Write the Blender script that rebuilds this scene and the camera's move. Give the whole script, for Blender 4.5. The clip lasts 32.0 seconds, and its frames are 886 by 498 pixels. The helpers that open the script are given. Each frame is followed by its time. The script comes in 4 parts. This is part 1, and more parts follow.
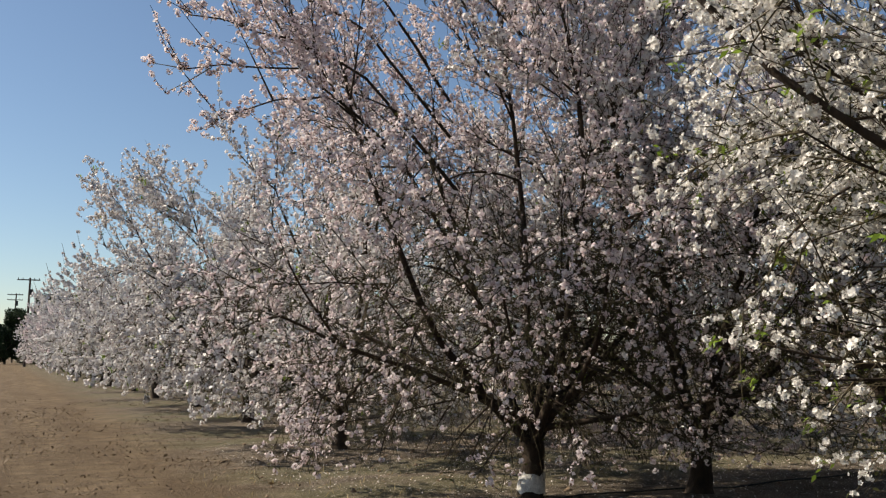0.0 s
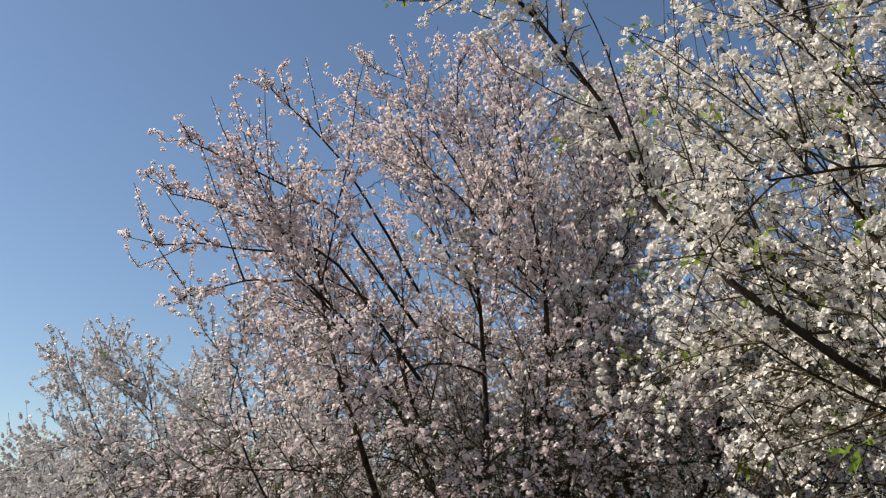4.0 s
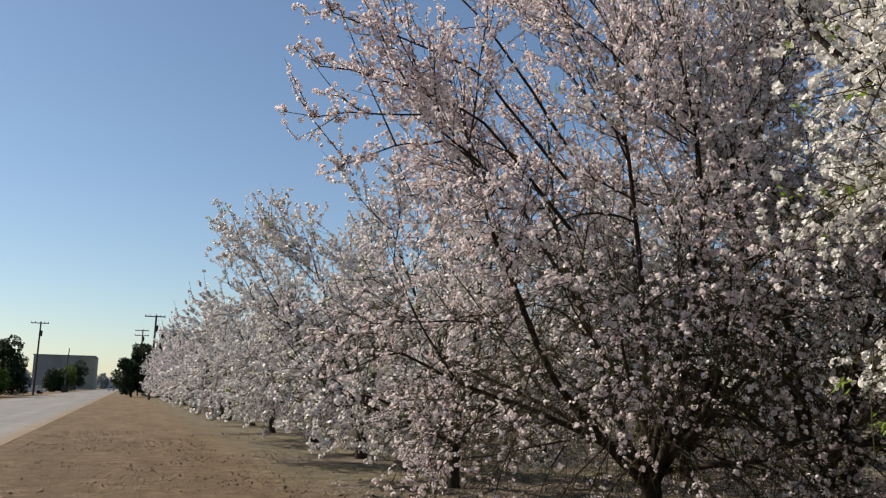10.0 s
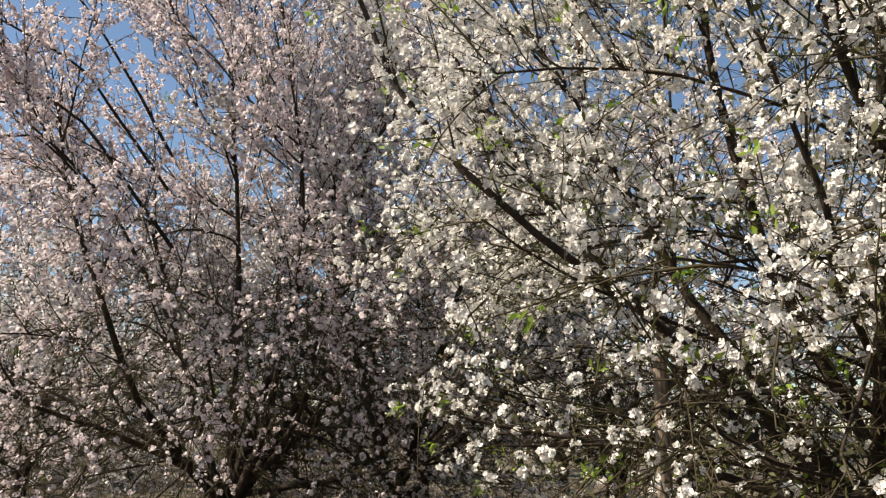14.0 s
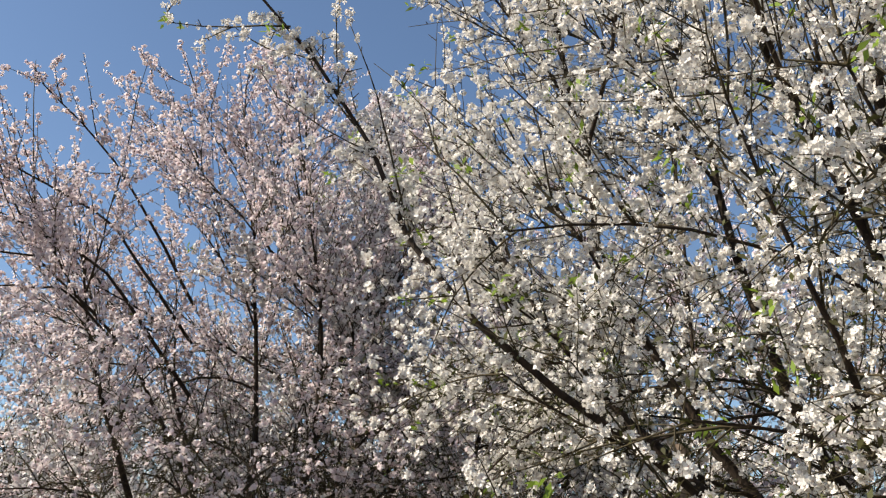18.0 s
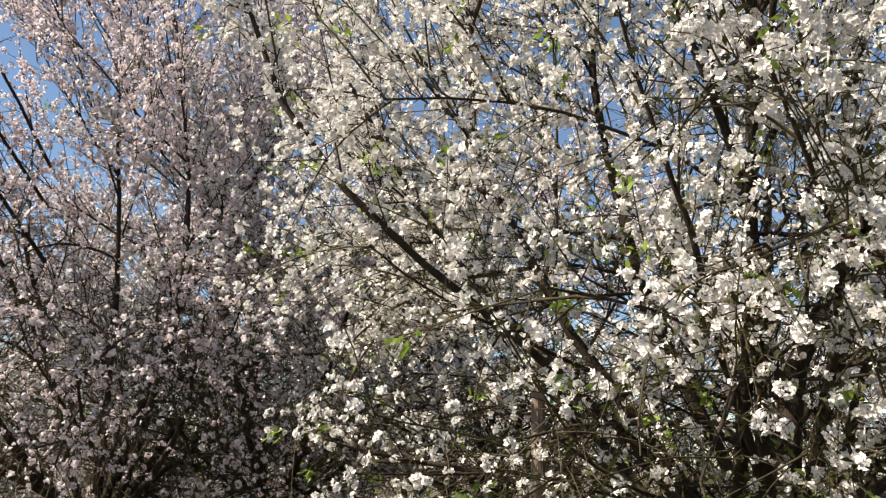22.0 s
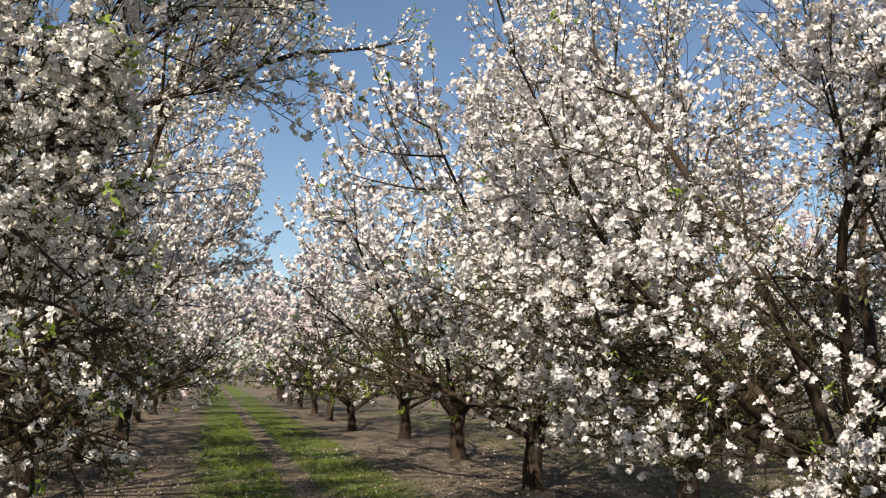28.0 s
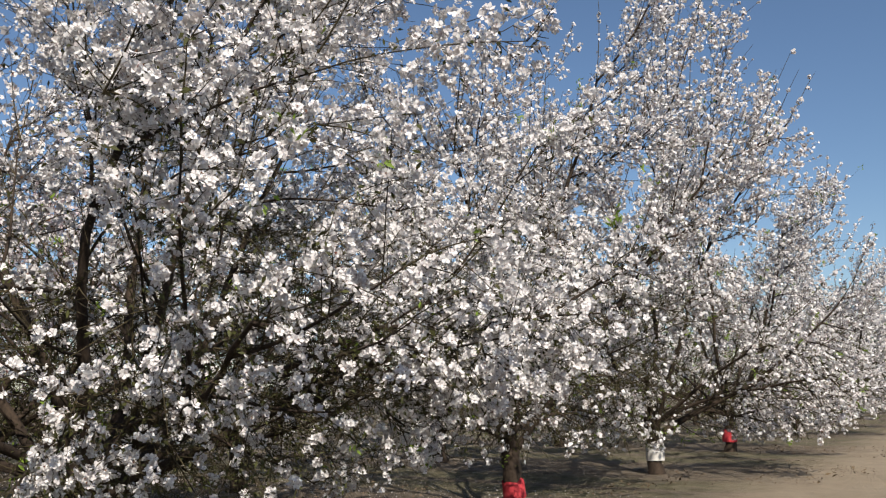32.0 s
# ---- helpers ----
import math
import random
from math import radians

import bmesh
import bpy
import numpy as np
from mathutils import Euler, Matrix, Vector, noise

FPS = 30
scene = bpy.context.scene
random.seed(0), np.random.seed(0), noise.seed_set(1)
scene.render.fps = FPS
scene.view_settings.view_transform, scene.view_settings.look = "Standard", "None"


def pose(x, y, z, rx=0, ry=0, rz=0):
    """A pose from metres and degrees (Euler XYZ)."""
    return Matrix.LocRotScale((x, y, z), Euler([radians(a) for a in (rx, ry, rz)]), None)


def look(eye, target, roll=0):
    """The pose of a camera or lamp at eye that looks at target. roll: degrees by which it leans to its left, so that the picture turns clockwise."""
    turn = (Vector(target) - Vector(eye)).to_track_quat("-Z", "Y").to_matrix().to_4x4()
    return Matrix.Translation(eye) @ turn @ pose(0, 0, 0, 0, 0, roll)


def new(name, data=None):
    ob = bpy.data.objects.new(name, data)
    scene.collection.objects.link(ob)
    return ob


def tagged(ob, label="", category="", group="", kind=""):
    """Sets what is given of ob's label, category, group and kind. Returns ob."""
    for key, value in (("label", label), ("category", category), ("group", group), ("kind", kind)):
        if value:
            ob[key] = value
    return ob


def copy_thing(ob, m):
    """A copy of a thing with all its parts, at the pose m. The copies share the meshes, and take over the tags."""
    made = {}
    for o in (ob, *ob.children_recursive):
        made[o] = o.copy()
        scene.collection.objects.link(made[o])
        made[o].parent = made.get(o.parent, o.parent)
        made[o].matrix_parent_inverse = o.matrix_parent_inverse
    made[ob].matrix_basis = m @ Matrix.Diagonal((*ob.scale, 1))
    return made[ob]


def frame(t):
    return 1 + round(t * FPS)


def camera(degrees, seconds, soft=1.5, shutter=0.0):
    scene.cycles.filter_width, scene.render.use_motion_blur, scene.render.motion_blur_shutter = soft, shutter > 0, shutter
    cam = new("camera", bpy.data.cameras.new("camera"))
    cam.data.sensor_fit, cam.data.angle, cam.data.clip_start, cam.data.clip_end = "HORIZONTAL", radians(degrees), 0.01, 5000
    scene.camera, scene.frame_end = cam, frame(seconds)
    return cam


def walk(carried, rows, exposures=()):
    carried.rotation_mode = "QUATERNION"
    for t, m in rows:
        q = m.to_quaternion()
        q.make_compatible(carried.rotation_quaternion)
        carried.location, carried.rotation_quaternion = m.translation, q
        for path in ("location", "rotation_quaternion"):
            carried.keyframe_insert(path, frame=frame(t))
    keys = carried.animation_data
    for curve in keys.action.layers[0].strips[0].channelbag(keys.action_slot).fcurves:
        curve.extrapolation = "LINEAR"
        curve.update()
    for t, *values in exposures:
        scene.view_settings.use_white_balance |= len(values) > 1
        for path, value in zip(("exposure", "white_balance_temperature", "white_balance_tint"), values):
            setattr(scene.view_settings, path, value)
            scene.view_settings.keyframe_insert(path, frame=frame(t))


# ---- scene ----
cam = camera(54.0, 32.0, soft=1.2)
PATH = [
    (0, (0.001, 0.001, 1.614), (0.897, 1.773, 1.851), -0.1),
    (0.5, (0.0, -0.0, 1.614), (0.888, 1.765, 1.924), 0.3),
    (1, (-0.0, -0.002, 1.614), (0.88, 1.747, 2.02), 1.0),
    (1.5, (-0.002, -0.006, 1.613), (0.876, 1.726, 2.093), 1.4),
    (2, (-0.003, -0.008, 1.613), (0.872, 1.707, 2.154), 1.5),
    (2.5, (-0.004, -0.009, 1.612), (0.875, 1.691, 2.195), 1.7),
    (3, (-0.004, -0.009, 1.612), (0.877, 1.678, 2.225), 1.6),
    (3.5, (-0.006, -0.012, 1.611), (0.878, 1.666, 2.248), 2.1),
    (4, (-0.008, -0.015, 1.61), (0.901, 1.639, 2.273), 2.8),
    (4.5, (-0.008, -0.016, 1.609), (0.989, 1.572, 2.307), 2.4),
    (6.5, (-0.124, -0.303, 1.656), (0.948, 1.258, 2.297), 0.8),
    (7, (-0.13, -0.262, 1.614), (0.941, 1.323, 2.2), 0.9),
    (7.5, (-0.152, -0.241, 1.606), (0.825, 1.428, 2.113), 1.1),
    (8, (-0.162, -0.218, 1.595), (0.683, 1.54, 2.039), 0.9),
    (8.5, (-0.175, -0.194, 1.588), (0.543, 1.632, 1.979), 0.6),
    (9, (-0.175, -0.167, 1.579), (0.471, 1.694, 1.926), 0.8),
    (9.5, (-0.172, -0.145, 1.574), (0.471, 1.72, 1.903), 1.2),
    (10, (-0.153, -0.139, 1.57), (0.508, 1.72, 1.899), 1.3),
    (10.5, (-0.125, -0.146, 1.565), (0.634, 1.675, 1.894), 1.6),
    (11, (-0.09, -0.152, 1.549), (0.864, 1.578, 1.86), 1.4),
    (11.5, (-0.066, -0.171, 1.538), (1.043, 1.467, 1.832), 1.3),
    (12, (-0.042, -0.193, 1.543), (1.186, 1.36, 1.829), 1.3),
    (12.5, (-0.029, -0.202, 1.553), (1.262, 1.299, 1.836), 1.5),
    (13, (-0.018, -0.217, 1.561), (1.326, 1.234, 1.858), 1.6),
    (13.5, (-0.005, -0.223, 1.574), (1.375, 1.182, 1.925), 1.4),
    (14, (-0.005, -0.224, 1.581), (1.377, 1.167, 1.977), 1.4),
    (14.5, (-0.006, -0.225, 1.593), (1.369, 1.169, 2.0), 1.4),
    (15, (-0.009, -0.228, 1.615), (1.345, 1.156, 2.115), 1.3),
    (15.5, (-0.009, -0.232, 1.63), (1.326, 1.146, 2.193), 1.3),
    (17.5, (-0.009, -0.253, 1.65), (1.281, 1.116, 2.327), 0.8),
    (18, (-0.009, -0.252, 1.658), (1.275, 1.113, 2.356), 1.1),
    (18.5, (-0.01, -0.25, 1.656), (1.273, 1.108, 2.37), 1.5),
    (19, (-0.012, -0.251, 1.648), (1.285, 1.091, 2.366), 2.0),
    (19.5, (-0.007, -0.257, 1.646), (1.345, 1.033, 2.359), 1.4),
    (20, (-0.002, -0.253, 1.624), (1.373, 1.013, 2.335), 1.6),
    (20.5, (0.001, -0.242, 1.617), (1.404, 1.006, 2.305), 2.0),
    (21, (0.007, -0.251, 1.61), (1.448, 0.991, 2.227), 2.0),
    (21.5, (0.024, -0.248, 1.59), (1.497, 0.988, 2.143), 2.2),
    (22, (0.031, -0.25, 1.571), (1.562, 0.949, 2.038), 2.1),
    (22.5, (0.055, -0.255, 1.555), (1.621, 0.926, 1.945), 2.0),
    (23, (0.075, -0.253, 1.54), (1.679, 0.896, 1.865), 2.0),
    (23.5, (0.105, -0.261, 1.519), (1.773, 0.807, 1.797), 1.6),
    (24, (0.134, -0.287, 1.518), (1.88, 0.65, 1.788), 1.6),
    (24.5, (0.149, -0.326, 1.519), (1.99, 0.41, 1.782), 1.6),
    (25, (0.165, -0.39, 1.517), (2.066, 0.161, 1.799), 1.8),
    (25.5, (0.192, -0.446, 1.537), (2.124, -0.029, 1.84), 0.8),
    (27.5, (-0.901, -0.508, 1.662), (1.059, -0.772, 1.958), 0.6),
    (28, (-0.86, -0.546, 1.655), (1.054, -1.054, 1.938), 0.6),
    (28.5, (-0.857, -0.657, 1.63), (0.967, -1.431, 1.909), -0.1),
    (29, (-0.917, -0.781, 1.6), (0.796, -1.777, 1.876), -0.4),
    (29.5, (-0.941, -0.826, 1.607), (0.648, -2.009, 1.884), -0.2),
    (30, (-0.999, -0.9, 1.62), (0.489, -2.208, 1.896), -0.3),
    (30.5, (-1.042, -0.964, 1.635), (0.367, -2.357, 1.915), -0.5),
    (31, (-1.076, -0.995, 1.634), (0.242, -2.471, 1.928), -0.7),
    (31.5, (-1.1, -1.076, 1.639), (0.134, -2.619, 1.955), -0.9),
    (32, (-1.153, -1.156, 1.639), (-0.057, -2.798, 1.954), -1.0),
]
walk(cam, [(t, look(eye, target, roll)) for t, eye, target, roll in PATH], exposures=[(0, 0.56, 7350, 10), (4, 0.62, 7200, 10), (10, 0.54, 7250, 10), (13, 0.94, 7550, 10), (20, 0.88, 7050, 10), (23, 1.15, 7500, 10), (25, 1.02, 7650, 10), (28, 0.72, 7450, 10), (30, 0.58, 7300, 10), (32, 0.44, 6750, 10)])

# ------------------------------------------------------------------ sky and sun
SUN_HEADING, SUN_HEIGHT = 52.0, 42.0          # degrees left of the road's line, degrees above the horizon
sun_way = Vector((-math.sin(radians(SUN_HEADING)) * math.cos(radians(SUN_HEIGHT)),
                  math.cos(radians(SUN_HEADING)) * math.cos(radians(SUN_HEIGHT)),
                  math.sin(radians(SUN_HEIGHT))))
world = bpy.data.worlds.new("world")
scene.world = world
world.use_nodes = True
wn = world.node_tree
sky = wn.nodes.new("ShaderNodeTexSky")
sky.sky_type = "NISHITA"
sky.sun_disc = False
sky.sun_elevation = radians(SUN_HEIGHT)
sky.sun_rotation = radians(-SUN_HEADING)
sky.air_density, sky.dust_density, sky.ozone_density = 1.0, 0.35, 5.0
wn.nodes["Background"].inputs["Strength"].default_value = 0.08
wn.links.new(sky.outputs[0], wn.nodes["Background"].inputs["Color"])
lamp = bpy.data.lights.new("sun", "SUN")
lamp.energy, lamp.angle, lamp.color = 5.0, radians(0.5), (1.0, 0.94, 0.86)
sun = new("sun", lamp)
sun.matrix_world = look((0, 0, 30), Vector((0, 0, 30)) - sun_way)


# ------------------------------------------------------------------ materials
def material(name, rough=0.8, metal=0.0, spec=0.3):
    m = bpy.data.materials.new(name)
    m.use_nodes = True
    p = m.node_tree.nodes["Principled BSDF"]
    p.inputs["Roughness"].default_value = rough
    p.inputs["Metallic"].default_value = metal
    p.inputs["Specular IOR Level"].default_value = spec
    return m, m.node_tree, p


def node(tree, kind, **values):
    n = tree.nodes.new(kind)
    for key, value in values.items():
        if key in n.inputs:
            n.inputs[key].default_value = value
    return n


def ramp(tree, fac, stops):
    r = tree.nodes.new("ShaderNodeValToRGB")
    while len(r.color_ramp.elements) < len(stops):
        r.color_ramp.elements.new(0.5)
    for e, (at, colour) in zip(r.color_ramp.elements, stops):
        e.position, e.color = at, (*colour, 1)
    tree.links.new(fac, r.inputs[0])
    return r.outputs[0]


def noise_fac(tree, scale, detail=4.0, rough=0.6, coord=None, stretch=None):
    n = node(tree, "ShaderNodeTexNoise", Scale=scale, Detail=detail, Roughness=rough)
    c = coord or tree.nodes.new("ShaderNodeNewGeometry").outputs["Position"]
    if stretch:
        mp = tree.nodes.new("ShaderNodeMapping")
        mp.inputs["Scale"].default_value = stretch
        tree.links.new(c, mp.inputs[0])
        c = mp.outputs[0]
    tree.links.new(c, n.inputs["Vector"])
    return n.outputs["Fac"]


def mixed(tree, fac, a, b):
    m = tree.nodes.new("ShaderNodeMix")
    m.data_type = "RGBA"
    if isinstance(fac, float):
        m.inputs[0].default_value = fac
    else:
        tree.links.new(fac, m.inputs[0])
    for slot, v in ((6, a), (7, b)):
        if isinstance(v, tuple):
            m.inputs[slot].default_value = (*v, 1)
        else:
            tree.links.new(v, m.inputs[slot])
    return m.outputs[2]


def bumped(tree, p, fac, strength=0.4, distance=0.02):
    b = node(tree, "ShaderNodeBump", Strength=strength, Distance=distance)
    tree.links.new(fac, b.inputs["Height"])
    tree.links.new(b.outputs[0], p.inputs["Normal"])


def noisy(name, dark, light, scale, rough=0.85, grain=None, bump=0.4, depth=0.02, metal=0.0, stretch=None, spec=0.3, local=False):
    m, tree, p = material(name, rough, metal, spec)
    coord = tree.nodes.new("ShaderNodeTexCoord").outputs["Object"] if local else None
    broad = noise_fac(tree, scale, coord=coord, stretch=stretch)
    fine = noise_fac(tree, grain or scale * 9, coord=coord, stretch=stretch)
    base = ramp(tree, broad, [(0.32, dark), (0.68, light)])
    tone = ramp(tree, fine, [(0.3, (0.72, 0.72, 0.72)), (0.7, (1.18, 1.18, 1.18))])
    mul = tree.nodes.new("ShaderNodeMix")
    mul.data_type, mul.blend_type = "RGBA", "MULTIPLY"
    mul.inputs[0].default_value = 1.0
    tree.links.new(base, mul.inputs[6])
    tree.links.new(tone, mul.inputs[7])
    tree.links.new(mul.outputs[2], p.inputs["Base Color"])
    bumped(tree, p, fine, bump, depth)
    return m


def leafy(name, colours, through_light=0.4, rough=0.6):
    """Thin living sheets (petals, leaves): part of the light passes through; each piece has a tone of its own."""
    m, tree, p = material(name, rough, 0.0, 0.25)
    geo = tree.nodes.new("ShaderNodeNewGeometry")
    stops = [(i / max(1, len(colours) - 1), c) for i, c in enumerate(colours)]
    col = ramp(tree, geo.outputs["Random Per Island"], stops)
    tree.links.new(col, p.inputs["Base Color"])
    t = tree.nodes.new("ShaderNodeBsdfTranslucent")
    tree.links.new(col, t.inputs["Color"])
    mix = tree.nodes.new("ShaderNodeMixShader")
    mix.inputs[0].default_value = through_light
    tree.links.new(p.outputs[0], mix.inputs[1])
    tree.links.new(t.outputs[0], mix.inputs[2])
    tree.links.new(mix.outputs[0], tree.nodes["Material Output"].inputs[0])
    return m


PETAL_WHITE = leafy("petal white", [(0.57, 0.524, 0.524), (0.699, 0.681, 0.672), (0.754, 0.745, 0.736), (0.635, 0.589, 0.589)], 0.22)
PETAL_CREAM = leafy("petal cream", [(0.63, 0.60, 0.56), (0.78, 0.76, 0.72), (0.84, 0.83, 0.80), (0.71, 0.68, 0.64)], 0.28)
PETAL_PINK = leafy("petal pink", [(0.62, 0.51, 0.53), (0.78, 0.70, 0.71), (0.84, 0.79, 0.79), (0.68, 0.57, 0.60)], 0.42)
LEAF = leafy("young leaf", [(0.13, 0.20, 0.03), (0.22, 0.32, 0.05), (0.18, 0.27, 0.04)], 0.45)
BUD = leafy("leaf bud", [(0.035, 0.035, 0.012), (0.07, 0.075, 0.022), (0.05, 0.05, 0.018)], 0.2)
STAMEN = leafy("stamen", [(0.16, 0.05, 0.05), (0.24, 0.13, 0.07), (0.19, 0.07, 0.06)], 0.2)
BARK = noisy("bark", (0.017, 0.011, 0.007), (0.050, 0.034, 0.023), 7.0, 0.9, 60.0, 0.9, 0.012, stretch=(1, 1, 0.35))
TWIG = noisy("twig bark", (0.027, 0.021, 0.010), (0.068, 0.053, 0.025), 9.0, 0.85, 90.0, 0.3, 0.003)
PAINT_WHITE = noisy("whitewash", (0.42, 0.40, 0.37), (0.66, 0.64, 0.60), 14.0, 0.9, 80.0, 0.5, 0.006)
PAINT_RED = noisy("red paint", (0.30, 0.02, 0.03), (0.52, 0.05, 0.06), 12.0, 0.8, 80.0, 0.5, 0.006)
POST_WOOD = noisy("grey post wood", (0.12, 0.09, 0.07), (0.26, 0.20, 0.15), 6.0, 0.9, 60.0, 0.6, 0.006, stretch=(1, 1, 0.15))
POLE_WOOD = noisy("pole wood", (0.05, 0.04, 0.035), (0.10, 0.08, 0.065), 2.0, 0.9, 30.0, 0.4, 0.01, stretch=(1, 1, 0.2))
STEEL = noisy("dark steel", (0.03, 0.03, 0.03), (0.07, 0.07, 0.07), 5.0, 0.5, 40.0, 0.2, 0.003, metal=0.8)
HOSE = noisy("black hose", (0.012, 0.012, 0.012), (0.03, 0.028, 0.026), 6.0, 0.6, 60.0, 0.2, 0.003)
EVERGREEN = leafy("evergreen leaf", [(0.010, 0.020, 0.008), (0.022, 0.040, 0.014), (0.03, 0.05, 0.018)], 0.15)
SHRUB = leafy("shrub leaf", [(0.05, 0.08, 0.012), (0.11, 0.15, 0.025), (0.08, 0.11, 0.02)], 0.3)
GRASS = leafy("grass blade", [(0.05, 0.10, 0.012), (0.10, 0.17, 0.02), (0.16, 0.20, 0.035), (0.22, 0.21, 0.06)], 0.35)
WALL_GREY = noisy("warehouse wall", (0.20, 0.21, 0.22), (0.27, 0.28, 0.29), 0.15, 0.85, 3.0, 0.2, 0.02)
WALL_TAN = noisy("warehouse end wall", (0.26, 0.25, 0.20), (0.32, 0.31, 0.25), 0.15, 0.85, 3.0, 0.2, 0.02)
BIN_GREEN = noisy("dark bin plastic", (0.012, 0.018, 0.014), (0.03, 0.038, 0.03), 3.0, 0.55, 30.0, 0.1, 0.003)
CAR_WHITE = noisy("car paint", (0.55, 0.55, 0.56), (0.65, 0.65, 0.66), 1.0, 0.35, 9.0, 0.0, 0.001)
GLASS_DARK = noisy("dark glass", (0.01, 0.012, 0.014), (0.02, 0.024, 0.028), 1.0, 0.1, 9.0, 0.0, 0.001, spec=0.6)
RUBBER = noisy("tyre rubber", (0.012, 0.012, 0.012), (0.022, 0.022, 0.022), 6.0, 0.85, 40.0, 0.1, 0.002)
FALLEN = leafy("fallen petal", [(0.60, 0.54, 0.50), (0.74, 0.69, 0.66), (0.80, 0.76, 0.73), (0.50, 0.40, 0.34)], 0.2)
CLOD = noisy("soil clod", (0.13, 0.09, 0.06), (0.25, 0.18, 0.12), 9.0, 0.95, 60.0, 0.6, 0.006)
LITTER = leafy("leaf litter", [(0.05, 0.032, 0.02), (0.11, 0.075, 0.045), (0.17, 0.12, 0.07), (0.08, 0.05, 0.03)], 0.1)
STRAW = leafy("dry grass", [(0.26, 0.20, 0.10), (0.40, 0.32, 0.17), (0.32, 0.26, 0.13)], 0.3)


# ------------------------------------------------------------------ mesh helpers
def solid(name, verts, faces, mat, parent=None, label="", smooth=False):
    """One mesh object from arrays: verts (n, 3), faces (m, k)."""
    verts, faces = np.asarray(verts, np.float32), np.asarray(faces, np.int32)
    me = bpy.data.meshes.new(name)
    me.vertices.add(len(verts))
    me.vertices.foreach_set("co", verts.ravel())
    me.loops.add(faces.size)
    me.loops.foreach_set("vertex_index", faces.ravel())
    me.polygons.add(len(faces))
    me.polygons.foreach_set("loop_start", np.arange(0, faces.size, faces.shape[1], dtype=np.int32))
    me.update(calc_edges=True)
    me.validate()
    if smooth:
        me.polygons.foreach_set("use_smooth", np.ones(len(me.polygons), bool))
    me.materials.append(mat)
    ob = new(name, me)
    ob.parent = parent
    if label:
        ob["label"] = label
    return ob


def part(name, bm, mat, parent=None, label=""):
    me = bpy.data.meshes.new(name)
    bm.to_mesh(me)
    bm.free()
    me.materials.append(mat)
    ob = new(name, me)
    ob.parent = parent
    if label:
        ob["label"] = label
    return ob


def empty(name, place=(0, 0, 0), turn=0.0):
    ob = new(name)
    ob.empty_display_size = 0.2
    ob.matrix_world = pose(*place, 0, 0, turn)
    return ob


def unit(v):
    v = np.asarray(v, float)
    return v / np.maximum(np.linalg.norm(v, axis=-1, keepdims=True), 1e-9)


def tubes(lines, radii, sides):
    """Tubes round many polylines of the same length: lines (b, p, 3), radii (b, p)."""
    lines, radii = np.asarray(lines, float), np.asarray(radii, float)
    b, p, _ = lines.shape
    along = unit(np.gradient(lines, axis=1))
    helper = np.where(np.abs(along[..., 2:3]) > 0.9, np.array([1.0, 0, 0]), np.array([0, 0, 1.0]))
    u = unit(np.cross(along, helper))
    v = np.cross(along, u)
    a = np.arange(sides) / sides * 2 * np.pi
    ring = lines[:, :, None] + radii[:, :, None, None] * (np.cos(a)[:, None] * u[:, :, None] + np.sin(a)[:, None] * v[:, :, None])
    i = np.arange(b * p * sides).reshape(b, p, sides)
    n = np.roll(i, -1, axis=2)
    faces = np.stack([i[:, :-1], n[:, :-1], n[:, 1:], i[:, 1:]], -1).reshape(-1, 4)
    return ring.reshape(-1, 3), faces


def resample(line, count):
    line = np.asarray(line, float)
    seg = np.r_[0, np.cumsum(np.linalg.norm(np.diff(line, axis=0), axis=1))]
    at = np.linspace(0, seg[-1], count)
    return np.stack([np.interp(at, seg, line[:, k]) for k in range(3)], 1)


def box(bm, x0, x1, y0, y1, z0, z1, bevel=0.0):
    made = bmesh.ops.create_cube(bm, size=1.0)["verts"]
    for w in made:
        w.co = Vector((x0 + (w.co.x + 0.5) * (x1 - x0), y0 + (w.co.y + 0.5) * (y1 - y0), z0 + (w.co.z + 0.5) * (z1 - z0)))
    if bevel:
        edges = list({e for w in made for e in w.link_edges})
        bmesh.ops.bevel(bm, geom=edges, offset=bevel, segments=2, affect="EDGES")


def cone(bm, base, top, r0, r1, sides=12):
    base, top = Vector(base), Vector(top)
    m = Matrix.Translation((base + top) / 2) @ (top - base).to_track_quat("Z", "Y").to_matrix().to_4x4()
    bmesh.ops.create_cone(bm, cap_ends=True, segments=sides, radius1=r0, radius2=r1, depth=(top - base).length, matrix=m)


# ------------------------------------------------------------------ almond trees
def wander(rng, start, way, length, count, lift, bend, pull=None):
    """A living line: from start along way, wavering by bend a step and turned up (or down) by lift."""
    step = length / (count - 1)
    pts, d = [np.array(start, float)], unit(way)
    for _ in range(count - 1):
        d = unit(d + rng.normal(0, bend, 3) + np.array([0, 0, lift]) + (0 if pull is None else pull))
        pts.append(pts[-1] + d * step)
    return np.array(pts)


NARROW = 0.80       # crowns are narrower across the row than along it


